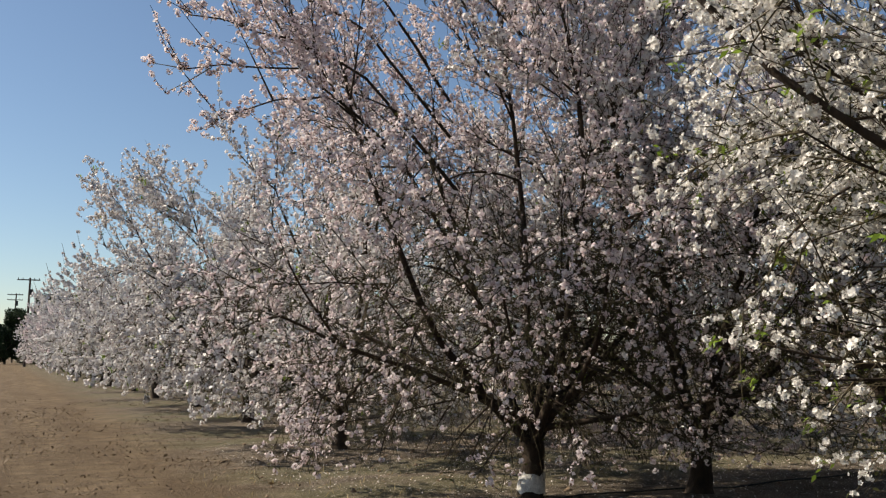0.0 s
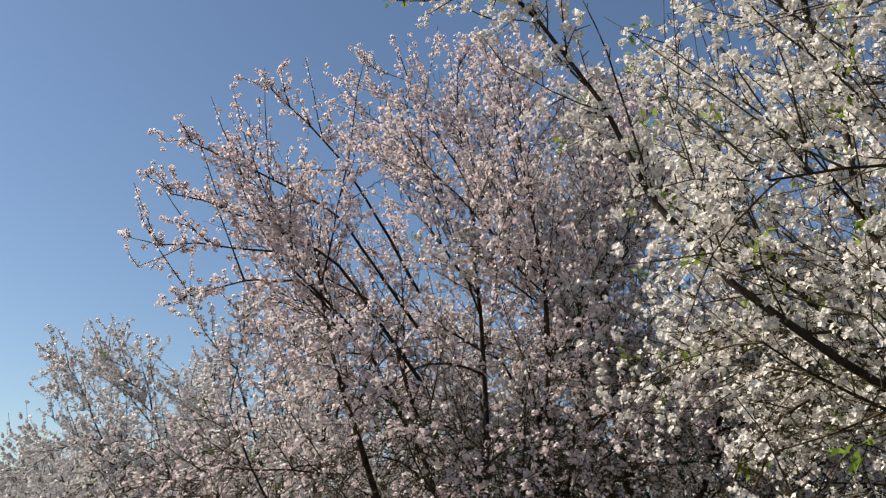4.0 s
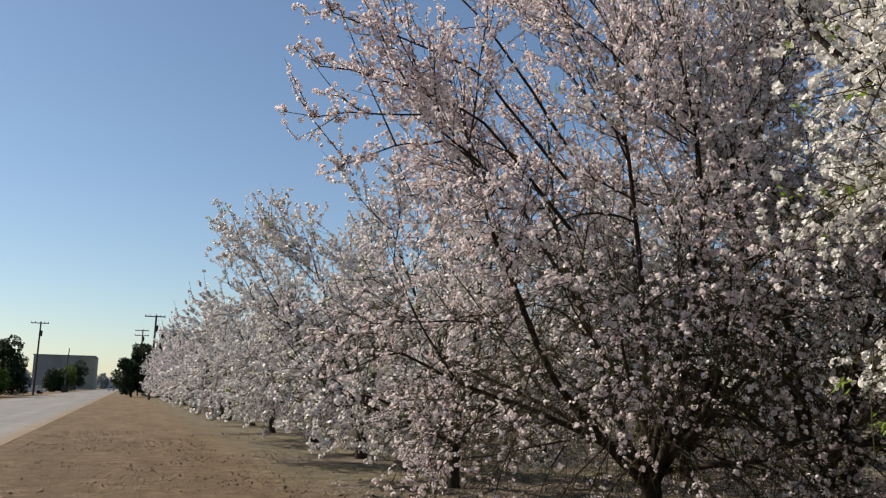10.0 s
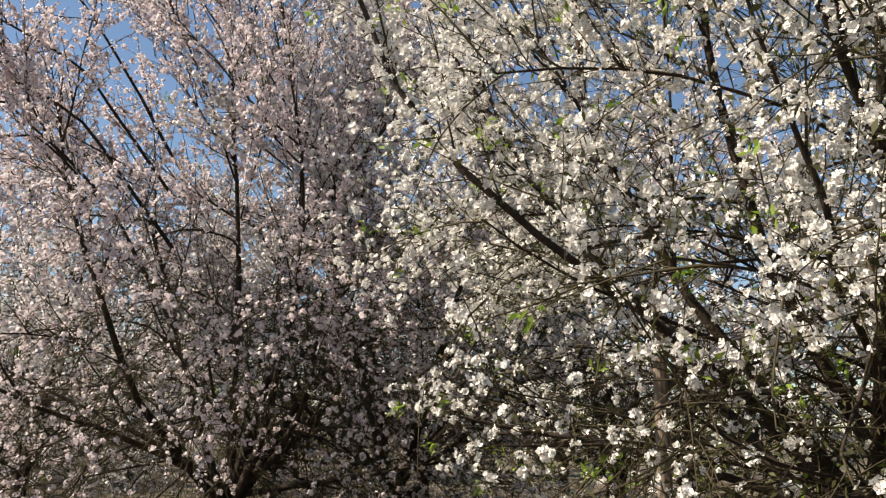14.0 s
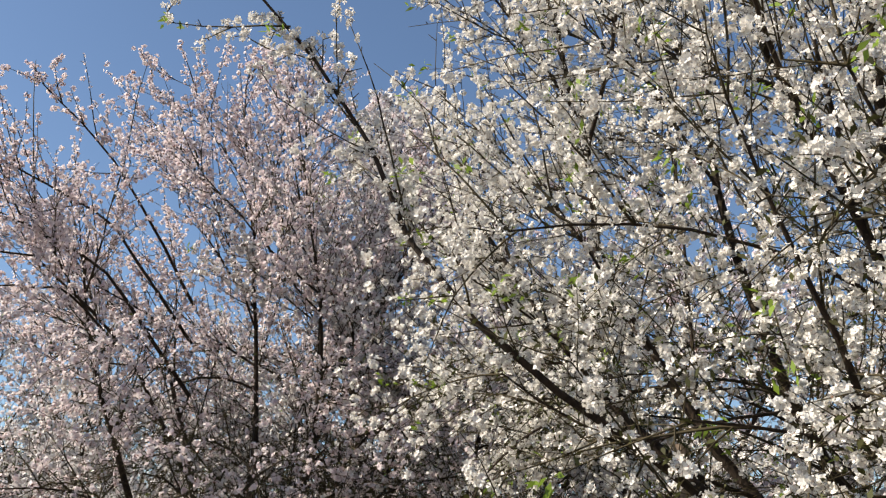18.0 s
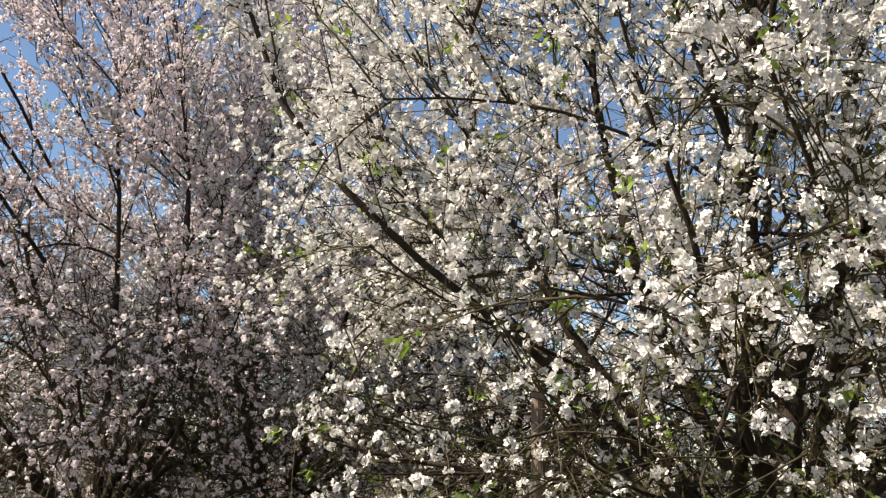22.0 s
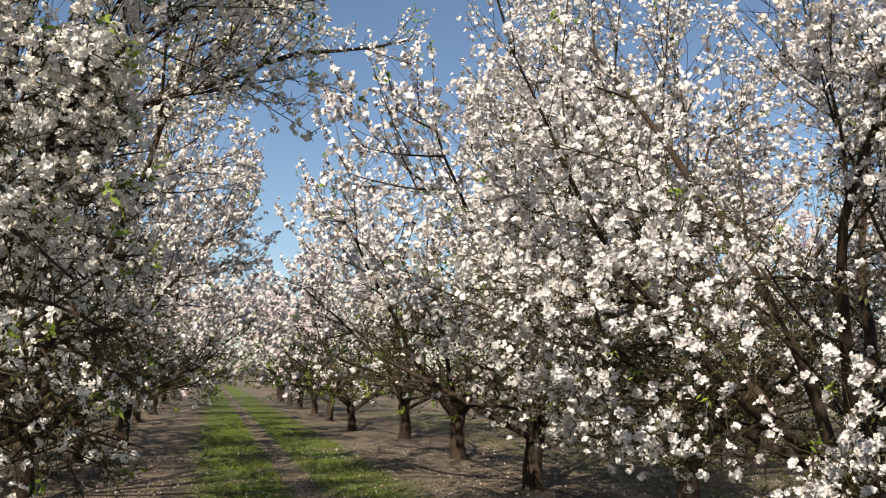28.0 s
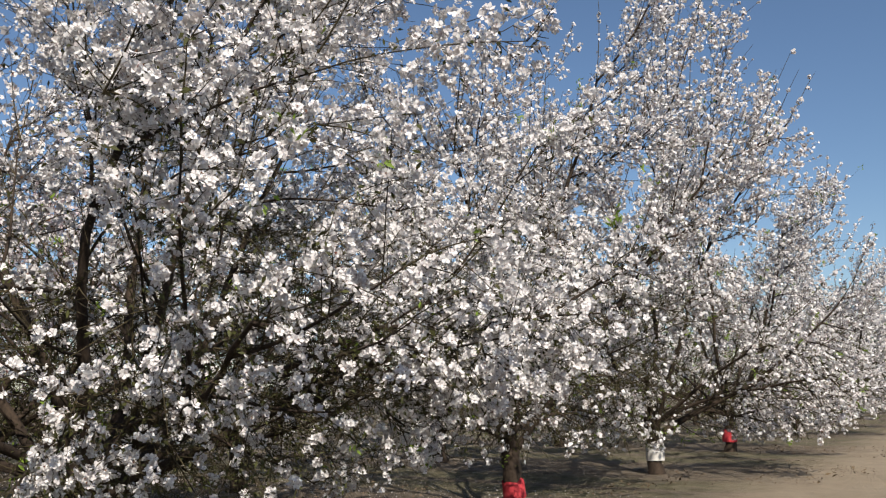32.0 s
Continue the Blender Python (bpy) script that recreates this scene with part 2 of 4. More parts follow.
def reach(shape, q):
    """How far out (1: on the outline) a point lies in a crown of that shape: (radius, low, top, wide)."""
    r, low, top, wide, *rest = shape
    z = q[..., 2]
    up = np.clip((z - wide) / (top - wide), 0, 1)
    down = np.clip((wide - z) / max(wide - low, 0.1), 0, 1.5)
    prof = np.where(z > wide, np.sqrt(np.clip(1 - up ** (rest[0] if rest else 1.8), 0.0, 1)) * 0.93 + 0.07, 1 - (rest[1] if len(rest) > 1 else 0.3) * down ** 2)
    flat = np.hypot(q[..., 0], q[..., 1] / NARROW) / (r * np.maximum(prof, 0.05))
    return np.maximum(flat, np.maximum(z / top, np.where(z < low, 1.2, 0)))


def on_line(line, f):
    """The place and the way at the share f of a line."""
    i = min(f, 0.9999) * (len(line) - 1)
    k = int(i)
    return line[k] + (line[k + 1] - line[k]) * (i - k), unit(line[k + 1] - line[k])


def grow(seed, shape, crotch=0.75, limbs=6, trunk_r=0.13, detail=1.0, lean=(0, 0), guides=(), droop=0.25, dense=1.0, skirt=5, whips=1.0, clear=(-9.0, 0.0), bare=0.0, shell=0.0):
    """The wood of one tree, level by level: lines (b, p, 3) and radii (b, p)."""
    rng = np.random.default_rng(seed)
    r, low, top, wide = shape[:4]
    out = {}
    t = np.linspace(0, 1, 8)
    trunk = np.stack([lean[0] * t + 0.02 * np.sin(5 * t + seed), lean[1] * t + 0.02 * np.cos(4 * t + seed), -0.08 + (crotch + 0.08) * t], 1)
    flare = trunk_r * (1.0 + 0.45 * np.exp(-t * 7) - 0.08 * t + 0.1 * t ** 6)
    out["trunk"] = (trunk[None], flare[None])
    head = trunk[-1]
    big, big_r = [], []
    spin = rng.uniform(0, 6.28)
    for k in range(limbs):
        a = spin + 6.283 * k / limbs + rng.normal(0, 0.2)
        tip = rng.uniform(0.22, 0.55) if k % 2 else rng.uniform(0.6, 0.95)
        way = np.array([math.cos(a) * math.sin(tip), math.sin(a) * math.sin(tip), math.cos(tip)])
        length = rng.uniform(0.62, 0.76) * (top - crotch) * (1.06 - 0.18 * tip)
        line = wander(rng, head - [0, 0, rng.uniform(0.02, 0.2)], way, length, 12, 0.0 if tip < 0.6 else 0.03, 0.075)
        big.append(line)
        big_r.append(np.linspace(trunk_r * rng.uniform(0.36, 0.48), 0.013, 12) * (1 + 0.08 * rng.normal(0, 1, 12)))
    for k in range(skirt):
        a = spin + 6.283 * (k + 0.5) / skirt + rng.normal(0, 0.25)
        tip = rng.uniform(1.0, 1.28)
        way = np.array([math.cos(a) * math.sin(tip), math.sin(a) * math.sin(tip), math.cos(tip)])
        line = wander(rng, head + [0, 0, rng.uniform(0.0, 0.25)], way, rng.uniform(0.68, 0.86) * r, 12, rng.uniform(-0.03, 0.012), 0.07)
        bad = (line[:, 1] < clear[0] * 0.8) & (line[:, 2] < clear[1])
        if bad.any():
            line = resample(line[:max(3, int(np.argmax(bad)))], 12)
        big.append(line)
        big_r.append(np.linspace(trunk_r * rng.uniform(0.28, 0.36), 0.012, 12))
    for points, r0, r1 in guides:
        big.append(resample(points, 12) + rng.normal(0, 0.02, (12, 3)) * np.linspace(0, 1, 12)[:, None])
        big_r.append(np.linspace(r0, r1, 12))
    out["limb"] = (np.array(big), np.array(big_r))
    middle = np.array([head[0], head[1], 0.0])

    def offshoots(lines, per_metre, span, start, spread, up_low, up_high, sag_low, count, base_r, end_r, stop=1.03, thin=0.0):
        made, radii = [], []
        for line in lines:
            size = np.linalg.norm(np.diff(line, axis=0), axis=1).sum()
            n = max(2, int(size * (1 - start) * per_metre * detail + rng.random()))
            for f in np.linspace(start, 1.0, n) + rng.uniform(-0.03, 0.03, n):
                q, along = on_line(line, max(0.02, min(f, 1.0)))
                if q[2] < wide - 0.3 and rng.random() < thin:
                    continue
                outward = unit((q - middle) * [1, 1, 0] + rng.normal(0, 0.35, 3) * [1, 1, 0])
                side = unit(np.cross(along, rng.normal(0, 1, 3)))
                high = np.clip((q[2] - low) / (top - low), 0, 1)
                lift = up_low + (up_high - up_low) * high + rng.normal(0, 0.22)
                way = unit(0.5 * along + spread * side + 0.35 * outward + np.array([0, 0, lift]))
                sags = q[2] < wide + 0.5 and rng.random() < 0.6
                b = wander(rng, q, way, rng.uniform(*span), count, -sag_low * rng.uniform(0.4, 1.2) if sags else 0.035, 0.06)
                e = reach(shape, b) + 9.0 * ((b[:, 1] < clear[0]) & (b[:, 2] < clear[1]))
                cut = int(np.argmax(e > stop)) if (e > stop).any() else count
                if cut < 2 or (b[:cut, 2] < low * 0.85).any():
                    continue
                if cut < count:
                    b = resample(b[:max(cut, 2)], count)
                made.append(b)
                radii.append(np.linspace(base_r * rng.uniform(0.75, 1.25), end_r, count))
        return np.array(made), np.array(radii)

    scale = r / 4.0
    hosts = big[:len(big) - len(guides)] + [resample(g[0], 12) for g in guides if g[2] > 0.0075]
    out["bough"] = offshoots(hosts, 3.3, (0.9 * scale, 2.3 * scale), 0.16, 0.6, -0.2, 0.4, droop * 0.4, 8, 0.014, 0.005)
    out["branchlet"] = offshoots(out["bough"][0], 3.8, (0.4, 1.15), 0.2, 0.75, -0.15, 0.5, droop * 0.6, 6, 0.0065, 0.0032)
    hosts = list(out["bough"][0]) + list(out["branchlet"][0]) + [b[5:] for b in big[:len(big) - len(guides)]]
    out["shoot"] = offshoots(hosts, 6.2 * dense, (0.22, 0.75), 0.12, 0.8, 0.0, 0.6, droop * 0.6, 5, 0.0037, 0.0018, 1.12, bare)
    if shell:      # short, close-set shoots near the crown's outside
        more = offshoots(out["branchlet"][0], 8.0 * shell, (0.14, 0.42), 0.45, 0.9, 0.0, 0.5, droop * 0.6, 5, 0.0034, 0.0018, 1.1, bare)
        out["shoot"] = tuple(np.concatenate(pair) for pair in zip(out["shoot"], more))
    for points, r0, r1 in guides:
        own = [resample(points, 12)[6:]]
        side_twigs, side_r = offshoots(own, 4.5, (0.2, 0.6), 0.1, 0.8, 0.1, 0.4, 0.0, 5, 0.006, 0.003, 9.0)
        fine, fine_r = offshoots(own + list(side_twigs), 6.0, (0.06, 0.22), 0.05, 0.8, 0.1, 0.4, 0.0, 5, 0.0045, 0.0022, 9.0)
        out["shoot"] = (np.concatenate([out["shoot"][0], side_twigs, fine]), np.concatenate([out["shoot"][1], side_r, fine_r]))
    # long straight whips out of the upper crown, each as two lengths
    upper = [b for b in out["bough"][0] if b[-1, 2] > wide + 0.3] + [b[6:] for b in big if b[-1, 2] > wide]
    long, long_r = offshoots(upper, 1.0 * whips, (0.7, 1.5), 0.4, 0.3, 0.7, 1.1, 0.0, 9, 0.008, 0.0025, 1.22)
    if len(long):
        out["shoot"] = tuple(np.concatenate([a, b[:, :5], b[:, 4:]]) for a, b in zip(out["shoot"], (long, long_r)))
    # short spurs along the shoots
    shoots = out["shoot"][0]
    m = max(2, int(4 * detail + 0.5))
    f = np.tile(np.linspace(0.12, 0.95, m), len(shoots)) + rng.uniform(-0.1, 0.1, m * len(shoots))
    who = np.repeat(np.arange(len(shoots)), m)
    i = np.clip(f, 0, 0.999) * 4
    lo = i.astype(int)
    q = shoots[who, lo] + (shoots[who, lo + 1] - shoots[who, lo]) * (i - lo)[:, None]
    along = unit(shoots[who, lo + 1] - shoots[who, lo])
    way = unit(unit(np.cross(along, rng.normal(0, 1, q.shape))) + 0.5 * along + [0, 0, 0.15])
    length = rng.uniform(0.02, 0.085, len(q))[:, None]
    spurs = np.stack([q, q + way * length], 1)
    out["spur"] = (spurs, np.tile([0.0036, 0.0022], (len(spurs), 1)))
    return out


def flower_spots(rng, wood, shape, per_spur, per_shoot, bare_low=0.0, bloom=1.0, edge=0.42, hollow=0.75, gap=0.02):
    """Places and facings of the blossoms on spurs and shoots, in small clusters; fewer and in lone clumps low down."""
    spurs, shoots = wood["spur"][0], wood["shoot"][0]

    def open_share(q):
        patch = np.array([noise.noise(Vector(p) * 1.3) for p in q])
        inner = np.clip((0.80 - reach((shape[0], 0, *shape[2:]), q)) / 0.4, 0, 1)
        lowdown = np.clip((shape[3] + 0.5 - q[:, 2]) / 1.35, 0, 1)
        clump = np.clip(1 + 3.0 * np.array([noise.noise(Vector(p) * 4.6) for p in q]), 0.05, 2.0)
        clump = 1 + (0.6 + 0.4 * lowdown) * (clump - 1)
        return np.clip(bloom * clump * (1 - bare_low * lowdown * (edge + (1 - edge) * inner)) * (1 - hollow * inner) * (1.1 + 0.9 * patch), 0, 1)

    sp = spurs[rng.random(len(spurs)) < open_share(spurs[:, 0]) * 0.74]
    a = np.repeat(sp[:, 1], per_spur, axis=0)
    out_way = unit(rng.normal(0, 1, a.shape) + 0.5 * np.repeat(unit(sp[:, 1] - sp[:, 0]), per_spur, axis=0) + [0, 0, 0.15])
    one = a + out_way * rng.uniform(0.6, 1.4, len(a))[:, None] * gap * 1.15
    nrm1 = unit(out_way + rng.normal(0, 0.25, a.shape))
    sh = shoots[rng.random(len(shoots)) < open_share(shoots[:, 2]) * 0.85]
    f = rng.uniform(0.2, 0.999, (len(sh), per_shoot)) * 4
    lo = f.astype(int)
    who = np.arange(len(sh))[:, None]
    q = (sh[who, lo] + (sh[who, lo + 1] - sh[who, lo]) * (f - lo)[..., None]).reshape(-1, 3)
    away = unit(rng.normal(0, 1, q.shape))
    return np.concatenate([one, q + away * gap * 0.85]), np.concatenate([nrm1, unit(away + [0, 0, 0.2])])


def blossoms(rng, spots, facing, size, petals, rounded=False):
    """Open flowers of so many petals, cupped: each petal is a wedge, broad at its outer edge."""
    n = len(spots)
    helper = unit(rng.normal(0, 1, (n, 3)))
    u = unit(np.cross(facing, helper))
    v = np.cross(facing, u)
    a = (np.arange(petals) / petals * 2 * np.pi)[None, :, None] + rng.uniform(0, 6.28, (n, 1, 1))
    half = np.pi / petals * (0.72 if petals == 5 else 0.8)
    r = (size * rng.uniform(0.75, 1.15, n))[:, None, None]
    cup = rng.uniform(0.0, 1.1, (n, 1, 1))
    if rounded:
        ang = np.concatenate([a, a + half * 1.2, a + 0 * half, a - half * 1.2], 2)
        rad = r * np.array([0.05, 0.80, 1.0, 0.80])
        bend = rng.normal(0, 0.12, ang.shape)
        lift = r * (cup * np.array([0.0, 0.5, 0.75, 0.5]) + bend * np.array([0, 1, 1, 1]))
        pts = (spots[:, None, None] + rad[..., None] * (np.cos(ang)[..., None] * u[:, None, None] + np.sin(ang)[..., None] * v[:, None, None])
               + lift[..., None] * facing[:, None, None])
        return pts.reshape(-1, 3), np.arange(n * petals * 4).reshape(-1, 4)
    ang = np.concatenate([a, a + half, a - half], 2)
    rad = r * np.array([0.06, 1.0, 1.0])
    lift = r * cup * np.array([0.0, 0.7, 0.7]) + r * rng.normal(0, 0.26, ang.shape) * np.array([0, 1, 1])
    pts = (spots[:, None, None] + rad[..., None] * (np.cos(ang)[..., None] * u[:, None, None] + np.sin(ang)[..., None] * v[:, None, None])
           + lift[..., None] * facing[:, None, None])
    return pts.reshape(-1, 3), np.arange(n * petals * 3).reshape(-1, 3)


def puffs(rng, spots, facing, size):
    """Small open flowers too far off to show their petals: one cupped, uneven four-cornered cap each."""
    n = len(spots)
    u = unit(np.cross(facing, unit(rng.normal(0, 1, (n, 3)))))
    v = np.cross(facing, u)
    a = (np.arange(4) * np.pi / 2)[None] + rng.uniform(-0.3, 0.3, (n, 4))
    r = (size * rng.uniform(0.7, 1.2, n))[:, None] * rng.uniform(0.8, 1.15, (n, 4))
    lift = r * rng.uniform(-0.25, 0.7, (n, 4))
    pts = spots[:, None] + r[..., None] * (np.cos(a)[..., None] * u[:, None] + np.sin(a)[..., None] * v[:, None]) + lift[..., None] * facing[:, None]
    return pts.reshape(-1, 3), np.arange(n * 4).reshape(-1, 4)


def quads_at(rng, spots, facing, long, broad, bend=0.3):
    """Small pointed leaves: a folded pair of quads each is reduced to one kite."""
    n = len(spots)
    u = unit(np.cross(facing, unit(rng.normal(0, 1, (n, 3)))))
    s = rng.uniform(0.7, 1.3, (n, 1))
    tip = spots + facing * long * s
    mid = spots + facing * long * s * 0.45 + np.array([0, 0, bend * long * 0.3])
    pts = np.stack([spots, mid + u * broad * s, tip, mid - u * broad * s], 1)
    return pts.reshape(-1, 3), np.arange(n * 4).reshape(-1, 4)


def almond(name, seed, shape, mat, label, detail=1.0, per_spur=2, per_shoot=3, size=0.021, petals=5, leaves=0.0,
           band=None, bare_low=0.0, edge=0.42, bloom=1.0, hollow=0.75, leaf=0.05, buds=0.0, sides=(12, 8, 5, 3, 3), joined=False, coarse=0, **kw):
    rng = np.random.default_rng(seed + 1000)
    wood = grow(seed, shape, detail=detail, **kw)
    tree = empty(name)
    tagged(tree, label, "almond tree", "orchard trees")
    v, f = tubes(*wood["trunk"], sides[0])
    v += np.array([noise.noise(Vector(p) * 9) for p in v])[:, None] * unit(v * [1, 1, 0]) * 0.025
    trunk = solid("trunk", v, f, BARK, tree, smooth=True)
    if band:
        z0, z1, paint = band
        line = wood["trunk"][0][0]
        z = np.linspace(z0, z1, 5)
        ring = np.stack([np.interp(z, line[:, 2], line[:, 0]), np.interp(z, line[:, 2], line[:, 1]), z], 1)
        rad = np.interp(z, line[:, 2], wood["trunk"][1][0]) + 0.022
        bv, bf = tubes(ring[None], rad[None], 14)
        bv[:, 2] += np.array([noise.noise(Vector(p) * 14) for p in bv]) * 0.06
        solid("paint_band", bv, bf, paint, trunk, "red painted band" if paint is PAINT_RED else "whitewashed band", smooth=True)
    if joined:
        v, f = tubes(*wood["limb"], sides[1])
        tagged(solid("limb_wood", v, f, BARK, tree, smooth=True), kind="stuff")
    else:
        for line, rad in zip(*wood["limb"]):
            v, f = tubes(line[None], rad[None], sides[1])
            solid("limb", v, f, BARK, tree, smooth=True)
    if joined or petals < 5:
        v, f = tubes(*wood["bough"], sides[2])
        tagged(solid("bough_wood", v, f, BARK, tree, smooth=True), kind="stuff")
    else:
        for line, rad in zip(*wood["bough"]):
            v, f = tubes(line[None], rad[None], sides[2])
            solid("bough", v, f, BARK, tree, smooth=True)
    step = 1 if coarse == 0 else (2 if coarse == 1 else 4)
    v, f = tubes(wood["branchlet"][0][:, ::max(1, step // 2)], wood["branchlet"][1][:, ::max(1, step // 2)], 3)
    v2, f2 = tubes(wood["shoot"][0][:, ::step], wood["shoot"][1][:, ::step] * (1 + 0.2 * coarse * coarse), 3)
    verts, faces = [v, v2], [f, f2 + len(v)]
    if coarse < 2:
        v3, f3 = tubes(wood["spur"][0][::2 + coarse], wood["spur"][1][::2 + coarse], 3)
        verts.append(v3)
        faces.append(f3 + len(v) + len(v2))
    tagged(solid("twig_wood", np.concatenate(verts), np.concatenate(faces), TWIG, tree, smooth=True), kind="stuff")
    spots, facing = flower_spots(rng, wood, shape, per_spur, per_shoot, bare_low, bloom, edge, hollow, min(size, 0.03))
    if petals == 5:
        keep = (spots[:, 0] < 0.9) | (rng.random(len(spots)) < 0.5)
        spots, facing = spots[keep], facing[keep]
        front = spots[:, 0] < -0.9
        v, f = blossoms(rng, spots[front], facing[front], size, petals, True)
        v2, f2 = puffs(rng, spots[~front], facing[~front], size)
        v, f = np.concatenate([v, v2]), np.concatenate([f, f2 + len(v)])
    else:
        v, f = puffs(rng, spots, facing, size)
    tagged(solid("blossom", v, f, mat, tree), kind="stuff")
    if petals == 5:
        some = front & (rng.random(len(spots)) < 0.5)
        v, f = blossoms(rng, spots[some] + facing[some] * 0.004, facing[some], size * 0.34, 2)
        tagged(solid("stamen", v, f, STAMEN, tree), kind="stuff")
    if petals < 5 and coarse == 1:
        v, f = puffs(rng, spots[::2] - facing[::2] * size * 0.5, facing[::2], size * 0.42)
        tagged(solid("calyx", v, f, STAMEN, tree), kind="stuff")
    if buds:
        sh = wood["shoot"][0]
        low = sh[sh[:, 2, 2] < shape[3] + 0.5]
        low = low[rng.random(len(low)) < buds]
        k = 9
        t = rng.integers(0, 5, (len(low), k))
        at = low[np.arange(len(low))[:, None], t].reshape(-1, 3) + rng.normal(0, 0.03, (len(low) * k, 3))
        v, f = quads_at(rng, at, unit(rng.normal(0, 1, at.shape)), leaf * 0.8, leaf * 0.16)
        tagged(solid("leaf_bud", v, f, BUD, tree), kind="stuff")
    if leaves:
        sh = wood["shoot"][0]
        pick = sh[rng.random(len(sh)) < leaves]
        k = 8
        at = np.repeat(pick[:, -1], k, axis=0) + rng.normal(0, 0.025, (len(pick) * k, 3))
        way = unit(np.repeat(unit(pick[:, -1] - pick[:, -2]), k, axis=0) + rng.normal(0, 0.7, at.shape))
        v, f = quads_at(rng, at, way, leaf, leaf * 0.18)
        tagged(solid("young_leaf", v, f, LEAF, tree), kind="stuff")
    return tree

# ------------------------------------------------------------------ the plan
ROW_GAP, TREE_GAP, ROW_Y, FRONT_X = 6.4, 4.9, 1.7, 5.2
ALLEY_Y = -1.95
ROAD_X = (-12.6, -3.1)
MID = dict(detail=0.75, per_spur=4, per_shoot=11, size=0.04, petals=3, dense=1.15, leaves=0.1, leaf=0.07, hollow=0.75, buds=0.6, sides=(8, 6, 4), bare_low=0.95, edge=0.95, coarse=1, droop=0.35, skirt=4)
FAR_KIND = dict(detail=0.46, per_spur=3, per_shoot=6, size=0.09, petals=3, leaves=0.1, leaf=0.12, hollow=0.7, buds=0.6, sides=(6, 4, 3), bare_low=0.95, edge=0.95, skirt=4, joined=True, coarse=2, droop=0.35)
FRONT = {**MID, "size": 0.03, "per_spur": 9, "per_shoot": 18, "hollow": 0.8, "shell": 0.6, "buds": 0.3, "bloom": 1.2, "leaves": 0.04, "droop": 0.5, "bare_low": 0.7, "edge": 0.3, "skirt": 6, "dense": 1.3}
FRONT_FAR = {**FAR_KIND, "size": 0.07, "per_spur": 5, "per_shoot": 10, "leaves": 0.03, "droop": 0.5, "bare_low": 0.4, "edge": 0.3, "skirt": 6, "dense": 1.2}
KINDS = {
    "front_white": (PETAL_WHITE, "white-blossomed almond tree with low twigs beside the verge", FRONT),
    "front_pink": (PETAL_PINK, "pale pink almond tree with low twigs beside the verge", FRONT),
    "south_white": (PETAL_WHITE, "white-blossomed almond tree beside the sunlit verge", {**FRONT, "bare_low": 0.85, "edge": 0.6, "droop": 0.4, "size": 0.027}),
    "line_white": (PETAL_WHITE, "white-blossomed almond tree far along the verge", FRONT_FAR),
    "line_pink": (PETAL_PINK, "pale pink almond tree far along the verge", FRONT_FAR),
    "near_white": (PETAL_WHITE, "almond tree in full white bloom on a dark trunk", dict(bare_low=0.95, edge=0.66, bloom=1.35, hollow=0.88, shell=1.0, buds=0.7, per_spur=9, per_shoot=7, dense=1.5, size=0.024, leaves=0.03)),
    "near_cream": (PETAL_CREAM, "almond tree in cream-white bloom with first green leaves", dict(leaves=0.12, bare_low=0.95, edge=0.8, bloom=1.4, hollow=0.72, shell=1.0, buds=0.5, per_spur=9, per_shoot=7, dense=1.5, size=0.0165)),
    "half_white": (PETAL_WHITE, "almond tree in full white bloom within the row", dict(detail=0.95, coarse=1, per_spur=9, per_shoot=9, size=0.023, petals=3, dense=1.3, hollow=0.85, shell=0.8, bloom=1.25, buds=0.6, leaves=0.03, bare_low=0.97, edge=0.85, skirt=3)),
    "half_pink": (PETAL_PINK, "almond tree in pale pink bloom with hanging twigs", dict(detail=0.95, coarse=1, per_spur=11, per_shoot=16, size=0.018, petals=3, dense=1.5, hollow=0.88, shell=1.0, bloom=1.35, buds=0.2, droop=0.6, bare_low=0.93, edge=0.82, skirt=7)),
    "mid_white": (PETAL_WHITE, "white-blossomed almond tree in the orchard rows", MID),
    "mid_pink": (PETAL_PINK, "pale pink almond tree in the orchard rows", MID),
    "mid_other": (PETAL_WHITE, "white-blossomed almond tree in the orchard rows", {**MID, "limbs": 5}),
    "far_white": (PETAL_WHITE, "white-blossomed almond tree far down the rows", FAR_KIND),
    "far_pink": (PETAL_PINK, "pale pink almond tree far down the rows", FAR_KIND),
    "far_other": (PETAL_WHITE, "white-blossomed almond tree far down the rows", {**FAR_KIND, "limbs": 5}),
}
